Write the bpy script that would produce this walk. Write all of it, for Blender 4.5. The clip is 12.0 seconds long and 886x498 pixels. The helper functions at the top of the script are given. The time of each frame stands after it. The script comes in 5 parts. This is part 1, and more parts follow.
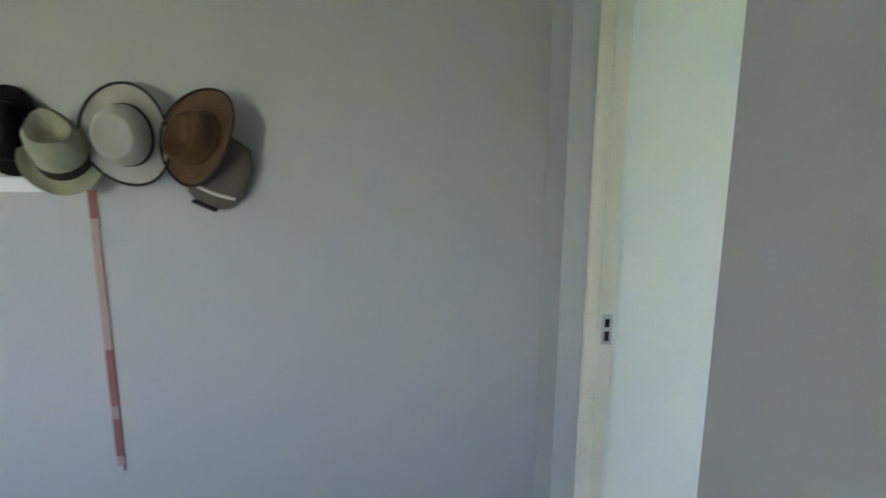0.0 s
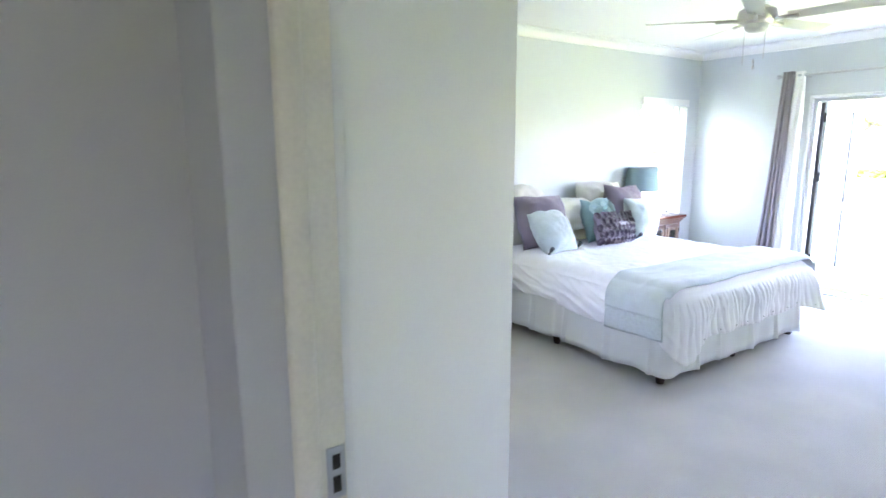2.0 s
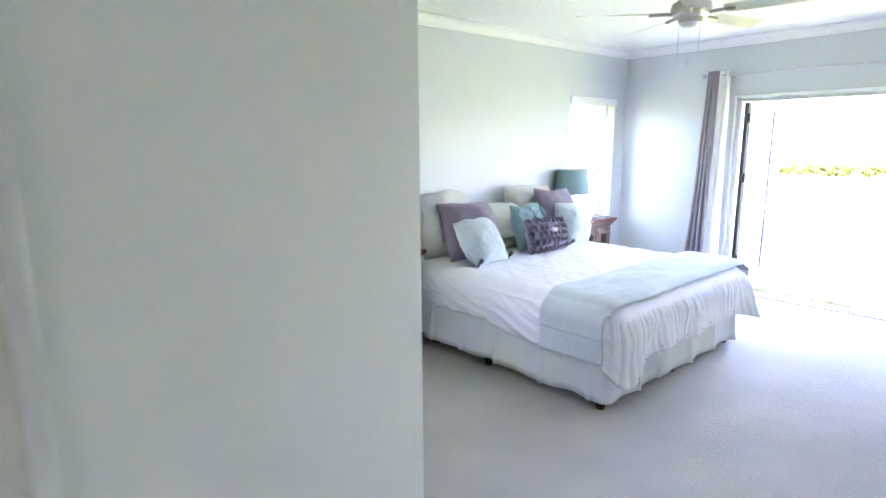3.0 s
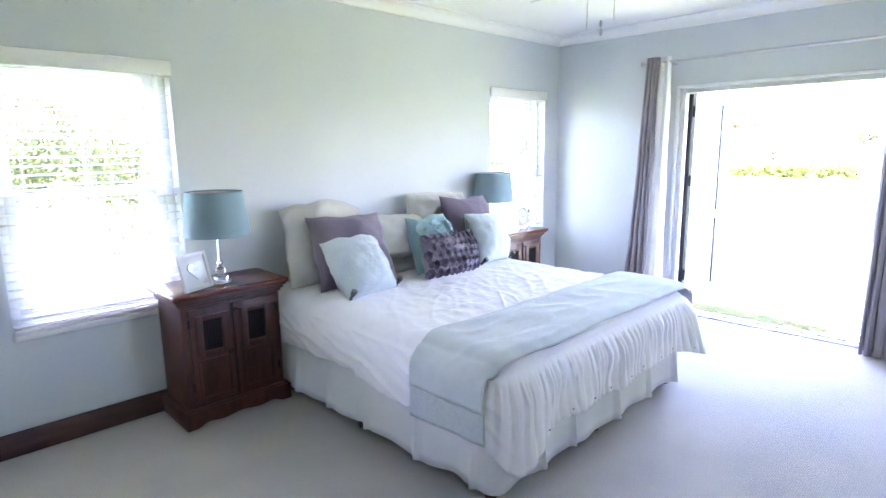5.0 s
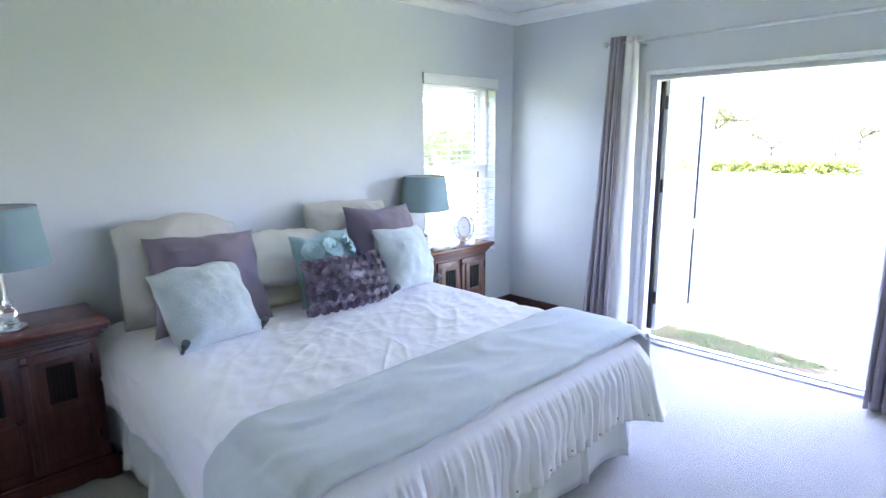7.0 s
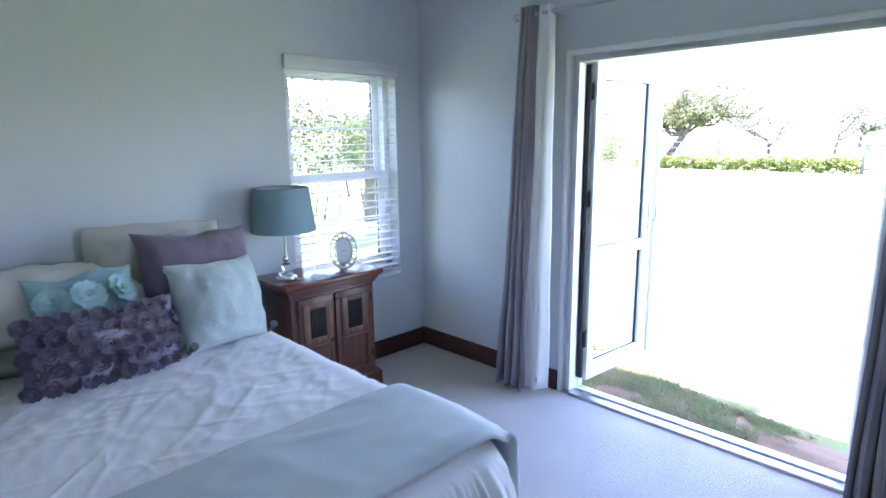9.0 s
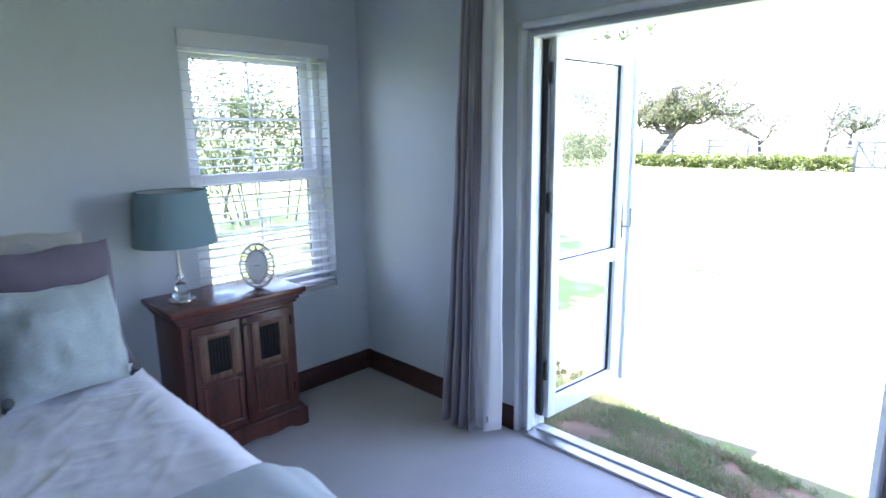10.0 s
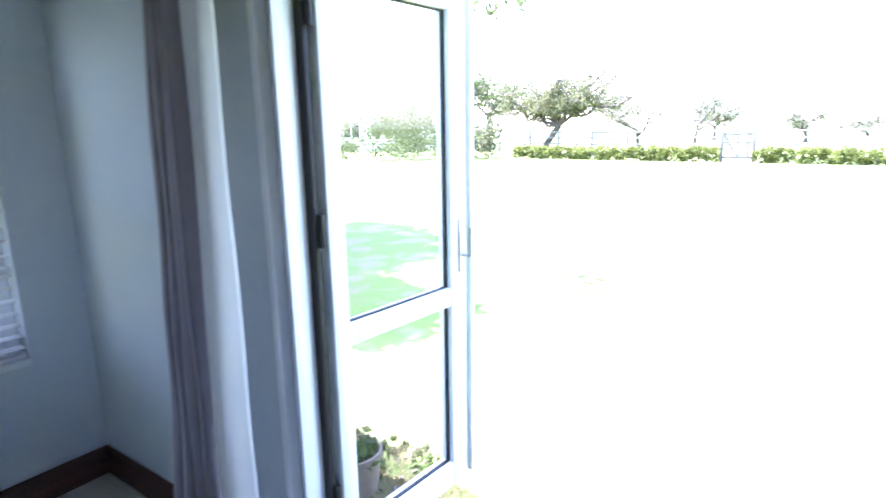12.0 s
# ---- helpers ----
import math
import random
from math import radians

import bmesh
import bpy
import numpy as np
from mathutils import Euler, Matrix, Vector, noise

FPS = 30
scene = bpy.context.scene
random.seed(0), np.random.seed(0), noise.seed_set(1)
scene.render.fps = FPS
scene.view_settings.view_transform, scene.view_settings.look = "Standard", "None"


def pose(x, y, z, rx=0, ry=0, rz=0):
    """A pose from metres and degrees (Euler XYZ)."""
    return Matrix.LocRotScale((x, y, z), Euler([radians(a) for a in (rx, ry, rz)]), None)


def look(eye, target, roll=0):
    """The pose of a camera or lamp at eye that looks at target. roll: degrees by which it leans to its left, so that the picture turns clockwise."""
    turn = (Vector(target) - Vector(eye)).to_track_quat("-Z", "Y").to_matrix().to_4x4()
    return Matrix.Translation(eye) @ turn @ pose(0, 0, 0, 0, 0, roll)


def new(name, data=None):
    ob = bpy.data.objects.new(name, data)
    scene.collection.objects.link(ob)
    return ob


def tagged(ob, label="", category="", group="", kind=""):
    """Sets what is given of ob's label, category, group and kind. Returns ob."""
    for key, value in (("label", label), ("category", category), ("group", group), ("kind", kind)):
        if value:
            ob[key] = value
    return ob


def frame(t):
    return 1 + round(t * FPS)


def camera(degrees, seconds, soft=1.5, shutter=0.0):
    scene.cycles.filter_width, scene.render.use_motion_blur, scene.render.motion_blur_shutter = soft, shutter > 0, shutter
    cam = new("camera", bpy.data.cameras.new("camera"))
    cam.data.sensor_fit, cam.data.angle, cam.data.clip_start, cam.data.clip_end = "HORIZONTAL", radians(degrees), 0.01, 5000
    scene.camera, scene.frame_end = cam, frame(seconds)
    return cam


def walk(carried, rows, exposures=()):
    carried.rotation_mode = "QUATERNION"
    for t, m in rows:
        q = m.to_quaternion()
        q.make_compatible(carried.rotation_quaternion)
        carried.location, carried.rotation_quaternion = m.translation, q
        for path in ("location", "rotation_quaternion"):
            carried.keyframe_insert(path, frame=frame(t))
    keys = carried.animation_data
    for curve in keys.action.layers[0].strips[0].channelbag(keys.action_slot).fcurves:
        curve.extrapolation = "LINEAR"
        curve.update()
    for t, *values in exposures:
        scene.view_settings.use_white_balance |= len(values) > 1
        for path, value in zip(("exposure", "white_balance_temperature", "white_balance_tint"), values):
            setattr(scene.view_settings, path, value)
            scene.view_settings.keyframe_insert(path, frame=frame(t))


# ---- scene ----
# The camera and its walk: from the hall through the doorway, past the bed, to the garden door.
cam = camera(76.2, 12.0, soft=1.5, shutter=0.4)
PATH = [
    (0, (-1.052, -1.056, 1.634), (-0.956, 0.906, 1.257), 0.4),
    (0.5, (-1.072, -0.851, 1.65), (-0.7, 1.075, 1.261), 0.5),
    (1, (-1.05, -0.621, 1.637), (-0.392, 1.229, 1.255), 0.6),
    (1.5, (-0.941, -0.405, 1.603), (0.003, 1.319, 1.233), 0.1),
    (2, (-0.799, -0.213, 1.621), (0.308, 1.411, 1.254), -0.2),
    (2.5, (-0.636, -0.033, 1.64), (0.583, 1.51, 1.272), -0.2),
    (3, (-0.436, 0.132, 1.649), (0.861, 1.607, 1.276), -0.3),
    (5, (0.684, 0.424, 1.593), (2.062, 1.828, 1.236), -0.7),
    (5.5, (0.98, 0.447, 1.606), (2.358, 1.85, 1.244), -0.7),
    (6, (1.227, 0.498, 1.605), (2.606, 1.898, 1.231), -0.4),
    (6.5, (1.474, 0.584, 1.625), (2.855, 1.981, 1.25), -0.4),
    (7, (1.742, 0.645, 1.621), (3.119, 2.044, 1.24), -0.5),
    (9, (3.014, 0.771, 1.629), (4.387, 2.172, 1.24), -0.7),
    (9.5, (3.324, 0.857, 1.594), (4.703, 2.253, 1.204), -0.8),
    (10, (3.661, 0.971, 1.589), (5.051, 2.354, 1.196), -0.8),
    (10.5, (3.989, 1.093, 1.568), (5.415, 2.437, 1.17), -0.9),
    (11, (4.319, 1.18, 1.557), (5.779, 2.487, 1.156), -1.0),
    (11.5, (4.614, 1.286, 1.563), (6.132, 2.519, 1.147), -0.6),
    (12, (4.889, 1.349, 1.547), (6.498, 2.461, 1.126), -0.9),
]
EXPOSURES = [(0.0, 5.97, 6750, 22), (0.5, 5.9, 6750, 22), (1.0, 5.9, 6650, 25), (1.5, 6.08, 6600, 32), (2.5, 6.05, 6550, 35), (3.2, 5.8, 6480, 37), (4.8, 5.64, 6400, 39), (7.0, 5.14, 6200, 37), (9.0, 4.2, 5800, 32), (10.0, 3.72, 5780, 31), (12.0, 3.74, 5800, 28)]
walk(cam, [(t, look(eye, target, roll)) for t, eye, target, roll in PATH], EXPOSURES)

# Daylight: clear sky and a high sun from behind the house.
SUN_ELEVATION, SUN_AZIMUTH = 70.0, 354.0  # degrees; azimuth clockwise from +y
world = bpy.data.worlds.new("sky")
scene.world = world
world.use_nodes = True
wn = world.node_tree
sky = wn.nodes.new("ShaderNodeTexSky")
sky.sky_type = "NISHITA"
sky.sun_disc = False
sky.sun_elevation = radians(SUN_ELEVATION)
sky.sun_rotation = radians(SUN_AZIMUTH)
wn.links.new(sky.outputs[0], wn.nodes["Background"].inputs[0])
wn.nodes["Background"].inputs[1].default_value = 0.15
sun_data = bpy.data.lights.new("sun", "SUN")
sun_data.energy, sun_data.angle, sun_data.color = 4.0, radians(0.5), (1.0, 0.96, 0.9)
sun = new("sun", sun_data)
sa, se = radians(SUN_AZIMUTH), radians(SUN_ELEVATION)
sun.matrix_world = look((math.sin(sa) * math.cos(se) * 60, math.cos(sa) * math.cos(se) * 60, math.sin(se) * 60), (0, 0, 0))


def opening_fill(name, x, y, z, w, h, watts, color):
    """Fill lamp standing in for sky light at an added, unseen opening, facing +y."""
    d = bpy.data.lights.new(name, "AREA")
    d.shape, d.size, d.size_y, d.energy, d.color = "RECTANGLE", w, h, watts, color
    ob = new(name, d)
    ob.matrix_world = look((x, y, z), (x, y + 1, z))


# Added lamp that brightens the hall from out of view.
opening_fill("hall_fill_light", -3.6, -3.46, 1.5, 0.5, 1.1, 0.24, (0.97, 0.99, 0.96))

# ---- materials ----
def mat(name, color, rough=0.6, metal=0.0, var=0.08, scale=6.0, fine=90.0, bump=0.0, dark=None, spec=0.5, sheen=0.0, stretch=(1, 1, 1), rand=0.0, fine_bump=0.5):
    """A surface with slow stains, fine grain and relief."""
    m = bpy.data.materials.new(name)
    m.use_nodes = True
    nt = m.node_tree
    p = nt.nodes["Principled BSDF"]
    p.inputs["Roughness"].default_value = rough
    p.inputs["Metallic"].default_value = metal
    p.inputs["Specular IOR Level"].default_value = spec
    if sheen:
        p.inputs["Sheen Weight"].default_value = sheen
        p.inputs["Sheen Roughness"].default_value = 0.5
    co = nt.nodes.new("ShaderNodeTexCoord")
    mp = nt.nodes.new("ShaderNodeMapping")
    mp.inputs["Scale"].default_value = stretch
    nt.links.new(co.outputs["Object"], mp.inputs[0])
    big = nt.nodes.new("ShaderNodeTexNoise")
    big.inputs["Scale"].default_value = scale
    big.inputs["Detail"].default_value = 5
    small = nt.nodes.new("ShaderNodeTexNoise")
    small.inputs["Scale"].default_value = fine
    small.inputs["Detail"].default_value = 3
    for n in (big, small):
        nt.links.new(mp.outputs[0], n.inputs["Vector"])
    add = nt.nodes.new("ShaderNodeMath")
    add.operation = "MULTIPLY_ADD"
    nt.links.new(small.outputs[0], add.inputs[0])
    add.inputs[1].default_value = 0.5
    half = nt.nodes.new("ShaderNodeMath")
    half.operation = "MULTIPLY"
    half.inputs[1].default_value = 0.5
    nt.links.new(big.outputs[0], half.inputs[0])
    nt.links.new(half.outputs[0], add.inputs[2])
    ramp = nt.nodes.new("ShaderNodeValToRGB")
    lo = dark or [c * (1 - var * 2) for c in color]
    hi = [min(1, c * (1 + var)) for c in color]
    ramp.color_ramp.elements[0].position, ramp.color_ramp.elements[1].position = 0.33, 0.67
    ramp.color_ramp.elements[0].color = (*lo, 1)
    ramp.color_ramp.elements[1].color = (*hi, 1)
    nt.links.new(add.outputs[0], ramp.inputs[0])
    out = ramp.outputs[0]
    if rand:
        info = nt.nodes.new("ShaderNodeObjectInfo")
        hsv = nt.nodes.new("ShaderNodeHueSaturation")
        rng = nt.nodes.new("ShaderNodeMapRange")
        rng.inputs[3].default_value, rng.inputs[4].default_value = 1 - rand, 1 + rand
        nt.links.new(info.outputs["Random"], rng.inputs[0])
        nt.links.new(rng.outputs[0], hsv.inputs["Value"])
        nt.links.new(out, hsv.inputs["Color"])
        out = hsv.outputs[0]
    nt.links.new(out, p.inputs["Base Color"])
    if bump:
        b = nt.nodes.new("ShaderNodeBump")
        b.inputs["Strength"].default_value = bump
        b.inputs["Distance"].default_value = 0.004
        mix = nt.nodes.new("ShaderNodeMath")
        mix.operation = "MULTIPLY_ADD"
        mix.inputs[1].default_value = fine_bump
        nt.links.new(small.outputs[0], mix.inputs[0])
        nt.links.new(big.outputs[0], mix.inputs[2])
        nt.links.new(mix.outputs[0], b.inputs["Height"])
        nt.links.new(b.outputs[0], p.inputs["Normal"])
    return m


def glass_mat(name, tint=(1, 1, 1), rough=0.0, base=0.05):
    """Thin clear glazing: mostly clear, with a mirror-like gloss that grows at grazing angles."""
    m = bpy.data.materials.new(name)
    m.use_nodes = True
    nt = m.node_tree
    nt.nodes.clear()
    o = nt.nodes.new("ShaderNodeOutputMaterial")
    mix = nt.nodes.new("ShaderNodeMixShader")
    tr = nt.nodes.new("ShaderNodeBsdfTransparent")
    tr.inputs[0].default_value = (*tint, 1)
    gl = nt.nodes.new("ShaderNodeBsdfGlossy")
    gl.inputs["Roughness"].default_value = rough
    fr = nt.nodes.new("ShaderNodeLayerWeight")
    fr.inputs[0].default_value = 0.5
    power = nt.nodes.new("ShaderNodeMath")
    power.operation = "POWER"
    power.inputs[1].default_value = 5.0
    nt.links.new(fr.outputs["Facing"], power.inputs[0])
    amount = nt.nodes.new("ShaderNodeMath")
    amount.operation = "MULTIPLY_ADD"
    amount.inputs[1].default_value, amount.inputs[2].default_value = 0.85, base
    nt.links.new(power.outputs[0], amount.inputs[0])
    nt.links.new(amount.outputs[0], mix.inputs[0])
    nt.links.new(tr.outputs[0], mix.inputs[1])
    nt.links.new(gl.outputs[0], mix.inputs[2])
    nt.links.new(mix.outputs[0], o.inputs[0])
    return m


def leaf_mat(name, color, var=0.3, dark=None, scale=1.3, fine=14):
    m = mat(name, color, 0.55, var=var, dark=dark, scale=scale, fine=fine, spec=0.25)
    nt = m.node_tree
    p = nt.nodes["Principled BSDF"]
    o = nt.nodes["Material Output"]
    t = nt.nodes.new("ShaderNodeBsdfTranslucent")
    mix = nt.nodes.new("ShaderNodeMixShader")
    mix.inputs[0].default_value = 0.5
    base = p.inputs["Base Color"].links[0].from_socket
    nt.links.new(base, t.inputs[0])
    nt.links.new(p.outputs[0], mix.inputs[1])
    nt.links.new(t.outputs[0], mix.inputs[2])
    nt.links.new(mix.outputs[0], o.inputs[0])
    return m


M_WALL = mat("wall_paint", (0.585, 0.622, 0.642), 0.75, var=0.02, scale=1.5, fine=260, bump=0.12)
# Hall base set darker and passage paler: their uneven light is in the paint.
M_HALL = mat("hall_paint_dimmed", (0.47, 0.48, 0.485), 0.75, var=0.02, scale=1.5, fine=260, bump=0.12)
M_PASSAGE = mat("passage_paint_lit", (0.70, 0.72, 0.695), 0.7, var=0.02, scale=1.2, fine=260, bump=0.12)
M_CEIL = mat("ceiling_paint", (0.84, 0.85, 0.84), 0.8, var=0.015, scale=1.0, fine=200, bump=0.08)
M_WHITE = mat("white_gloss", (0.80, 0.81, 0.82), 0.35, var=0.02, scale=3, fine=80, bump=0.03)
M_UPVC = mat("white_upvc", (0.80, 0.82, 0.84), 0.3, var=0.015, scale=4, fine=60)
M_BLIND = mat("blind_white", (0.80, 0.80, 0.79), 0.45, var=0.02, scale=4, fine=120, rand=0.03)
M_CREAM = mat("cream_steel", (0.69, 0.67, 0.57), 0.4, var=0.04, scale=5, fine=100, bump=0.05)
M_SKIRT = mat("dark_skirting_wood", (0.075, 0.028, 0.022), 0.42, var=0.3, scale=5, fine=60, stretch=(1, 1, 6), bump=0.1)
M_RED = mat("red_brown_wood", (0.088, 0.027, 0.018), 0.38, var=0.3, scale=4, fine=45, stretch=(6, 6, 1), bump=0.12)
M_REDTOP = mat("polished_red_wood", (0.16, 0.05, 0.032), 0.22, var=0.25, scale=4, fine=45, stretch=(1, 6, 6), bump=0.05)
# The same red-brown wood, lightened to tan to carry its sheen.
M_SHEENWOOD = mat("sheen_tan_wood", (0.135, 0.062, 0.036), 0.45, var=0.4, scale=7, fine=60, stretch=(5, 5, 1), bump=0.15)
M_DARKIRON = mat("dark_iron", (0.02, 0.02, 0.02), 0.55, 0.6, var=0.2, scale=20)
# Near-black that stands in for the shade inside holes and openings.
M_VOID = mat("hollow_shade", (0.012, 0.010, 0.009), 0.9, var=0.2)
M_DUVET = mat("white_cotton", (0.87, 0.845, 0.875), 0.85, var=0.015, scale=5, fine=400, bump=0.25, sheen=0.2)
M_SKIRTCLOTH = mat("white_valance_cotton", (0.74, 0.74, 0.74), 0.9, var=0.02, scale=4, fine=350, bump=0.2)
M_FELTFLOWER = mat("pale_turquoise_felt", (0.42, 0.60, 0.61), 0.9, var=0.08, scale=20, fine=200, bump=0.3)
# Paler base puts the glints between the roses into the cover colour.
M_LILAC = mat("lilac_glint_satin", (0.28, 0.24, 0.31), 0.45, var=0.12, scale=30, fine=150)
M_BUTTON = mat("grey_button", (0.16, 0.15, 0.16), 0.4, var=0.05, scale=40)
M_KNIT = mat("knitted_border_wool", (0.54, 0.58, 0.595), 0.95, var=0.06, scale=40, fine=150, bump=0.7, sheen=0.3)
M_RUNNER = mat("pale_blue_throw_wool", (0.56, 0.60, 0.615), 0.95, var=0.06, scale=8, fine=320, bump=0.6, sheen=0.3)
M_BEIGE = mat("beige_pillow_satin", (0.50, 0.49, 0.44), 0.7, var=0.04, scale=5, fine=300, bump=0.2, sheen=0.2)
M_PILLOW = mat("white_pillow_cotton", (0.76, 0.75, 0.72), 0.85, var=0.02, scale=5, fine=300, bump=0.2)
M_MAUVE = mat("mauve_linen", (0.168, 0.135, 0.172), 0.9, var=0.06, scale=8, fine=420, bump=0.6, sheen=0.2)
M_BLUE = mat("pale_blue_velvet", (0.45, 0.515, 0.52), 0.85, var=0.09, scale=9, fine=120, bump=0.35, sheen=0.5)
M_TURQ = mat("turquoise_felt", (0.26, 0.43, 0.46), 0.9, var=0.08, scale=9, fine=250, bump=0.4, sheen=0.3)
M_ROSE = mat("plum_satin_roses", (0.115, 0.082, 0.128), 0.55, var=0.25, scale=30, fine=160, bump=0.3, sheen=0.5)
M_TASSEL = mat("grey_tassel", (0.10, 0.11, 0.12), 0.9, var=0.2, scale=40)
M_SHADE = mat("teal_lampshade_fabric", (0.20, 0.30, 0.325), 0.9, var=0.04, scale=8, fine=500, bump=0.3)
M_SHADE_IN = mat("lampshade_lining", (0.55, 0.55, 0.52), 0.8, var=0.03)
M_CHROME = mat("chrome", (0.75, 0.75, 0.76), 0.12, 1.0, var=0.03, scale=20)
M_STEEL = mat("brushed_steel", (0.55, 0.56, 0.57), 0.3, 1.0, var=0.05, scale=20)
M_SILVER = mat("antique_silver", (0.55, 0.53, 0.50), 0.32, 0.9, var=0.2, scale=60, fine=200, bump=0.3)
M_CURTAIN = mat("grey_mauve_curtain", (0.28, 0.25, 0.27), 0.75, var=0.05, scale=6, fine=350, bump=0.25, sheen=0.25)
M_LINING = mat("curtain_lining", (0.78, 0.77, 0.76), 0.9, var=0.03, scale=6, fine=300, bump=0.2)
M_PAPER = mat("white_card", (0.72, 0.72, 0.70), 0.8, var=0.03, scale=15)
M_TEXTBAR = mat("grey_print", (0.35, 0.36, 0.38), 0.8, var=0.05)
M_HEART = mat("mother_of_pearl", (0.72, 0.74, 0.74), 0.25, var=0.05, scale=30)
M_RUBBER = mat("black_gasket", (0.012, 0.012, 0.013), 0.6, var=0.1)
M_FAN = mat("fan_white", (0.60, 0.585, 0.55), 0.4, var=0.03, scale=5)
M_FANMETAL = mat("fan_brushed_metal", (0.50, 0.47, 0.42), 0.35, 0.8, var=0.06, scale=15)
M_LEG = mat("dark_leg_wood", (0.06, 0.03, 0.02), 0.45, var=0.25, scale=12, fine=60)
M_GRASSBLADE = leaf_mat("grass_blades", (0.15, 0.235, 0.085), 0.2, (0.33, 0.26, 0.17), 7, 70)
M_SOIL = mat("bare_soil", (0.215, 0.125, 0.08), 0.95, dark=(0.13, 0.10, 0.055), scale=7, fine=90, bump=0.9)
M_HEDGE = leaf_mat("hedge_leaf", (0.16, 0.195, 0.05))
M_LEAF = leaf_mat("tree_leaf", (0.085, 0.115, 0.042))
M_LEAF2 = leaf_mat("grey_green_leaf", (0.115, 0.13, 0.07))
M_SIDE = leaf_mat("side_garden_leaf", (0.055, 0.075, 0.03))
M_THORN = leaf_mat("thorn_tree_leaf", (0.16, 0.178, 0.085), 0.2)
# Pale grey-green puts the distance haze into the far leaf colour.
M_HAZE = leaf_mat("hazed_far_leaf", (0.25, 0.26, 0.195), 0.15)
M_BARK = mat("bark", (0.11, 0.092, 0.075), 0.9, var=0.35, scale=8, fine=60, bump=0.6)
M_FENCE = mat("weathered_fence", (0.24, 0.22, 0.19), 0.85, var=0.15, scale=6, bump=0.2)
M_GATE = mat("grey_gate", (0.13, 0.125, 0.115), 0.7, var=0.1, scale=6)
M_PLASTER = mat("outside_plaster", (0.62, 0.58, 0.50), 0.85, var=0.05, scale=2, fine=120, bump=0.3)
M_ROOF = mat("roof_sheet", (0.34, 0.30, 0.26), 0.7, var=0.1, scale=2, fine=40)
M_POT = mat("terracotta_pot", (0.17, 0.13, 0.11), 0.8, var=0.15, scale=10, bump=0.2)
M_GLASS = glass_mat("window_glass", (0.97, 0.985, 0.98), 0.0, 0.04)
M_CRYSTAL = mat("crystal", (0.95, 0.97, 0.98), 0.02, var=0.01)
M_CRYSTAL.node_tree.nodes["Principled BSDF"].inputs["Transmission Weight"].default_value = 1.0
M_BLACKFELT = mat("black_felt", (0.010, 0.010, 0.011), 0.95, var=0.2, scale=40, bump=0.3)
M_PANAMA = mat("pale_straw", (0.66, 0.65, 0.47), 0.8, var=0.08, scale=30, fine=260, bump=0.7)
M_WHITEHAT = mat("offwhite_felt", (0.74, 0.71, 0.66), 0.85, var=0.05, scale=20, fine=260, bump=0.4)
M_BROWNHAT = mat("brown_leather", (0.27, 0.155, 0.07), 0.6, var=0.2, scale=16, fine=160, bump=0.4)
M_GREYHAT = mat("taupe_canvas", (0.13, 0.115, 0.10), 0.85, var=0.12, scale=20, fine=260, bump=0.5)
M_BAND = mat("black_hat_ribbon", (0.015, 0.013, 0.012), 0.6, var=0.2)
M_TAPE_R = mat("red_tape", (0.30, 0.11, 0.105), 0.7, var=0.1, scale=20)
M_TAPE_W = mat("grey_tape", (0.42, 0.30, 0.28), 0.7, var=0.05, scale=20)


def carpet_material():
    """Grey-beige ribbed loop carpet, with faint rows of loops and soft traffic stains."""
    m = mat("ribbed_carpet", (0.47, 0.438, 0.40), 0.95, var=0.09, scale=2.2, fine=220, sheen=0.3)
    nt = m.node_tree
    p = nt.nodes["Principled BSDF"]
    co = nt.nodes.new("ShaderNodeTexCoord")
    mp = nt.nodes.new("ShaderNodeMapping")
    mp.inputs["Rotation"].default_value = (0, 0, radians(0))
    nt.links.new(co.outputs["Object"], mp.inputs[0])
    w1 = nt.nodes.new("ShaderNodeTexWave")
    w1.inputs["Scale"].default_value = 27
    w1.inputs["Distortion"].default_value = 1.6
    w1.inputs["Detail"].default_value = 1
    w2 = nt.nodes.new("ShaderNodeTexWave")
    w2.bands_direction = "Y"
    w2.inputs["Scale"].default_value = 34
    w2.inputs["Distortion"].default_value = 1.6
    for w in (w1, w2):
        nt.links.new(mp.outputs[0], w.inputs["Vector"])
    mul = nt.nodes.new("ShaderNodeMath")
    mul.operation = "MULTIPLY"
    nt.links.new(w1.outputs["Fac"], mul.inputs[0])
    nt.links.new(w2.outputs["Fac"], mul.inputs[1])
    base = p.inputs["Base Color"].links[0].from_socket
    mix = nt.nodes.new("ShaderNodeMix")
    mix.data_type = "RGBA"
    mix.blend_type = "MULTIPLY"
    mix.inputs["Factor"].default_value = 0.24
    grey = nt.nodes.new("ShaderNodeValToRGB")
    grey.color_ramp.elements[0].color = (0.45, 0.45, 0.45, 1)
    nt.links.new(mul.outputs[0], grey.inputs[0])
    nt.links.new(base, mix.inputs["A"])
    nt.links.new(grey.outputs[0], mix.inputs["B"])
    nt.links.new(mix.outputs["Result"], p.inputs["Base Color"])
    b = nt.nodes.new("ShaderNodeBump")
    b.inputs["Strength"].default_value = 0.45
    b.inputs["Distance"].default_value = 0.005
    nt.links.new(mul.outputs[0], b.inputs["Height"])
    nt.links.new(b.outputs[0], p.inputs["Normal"])
    return m


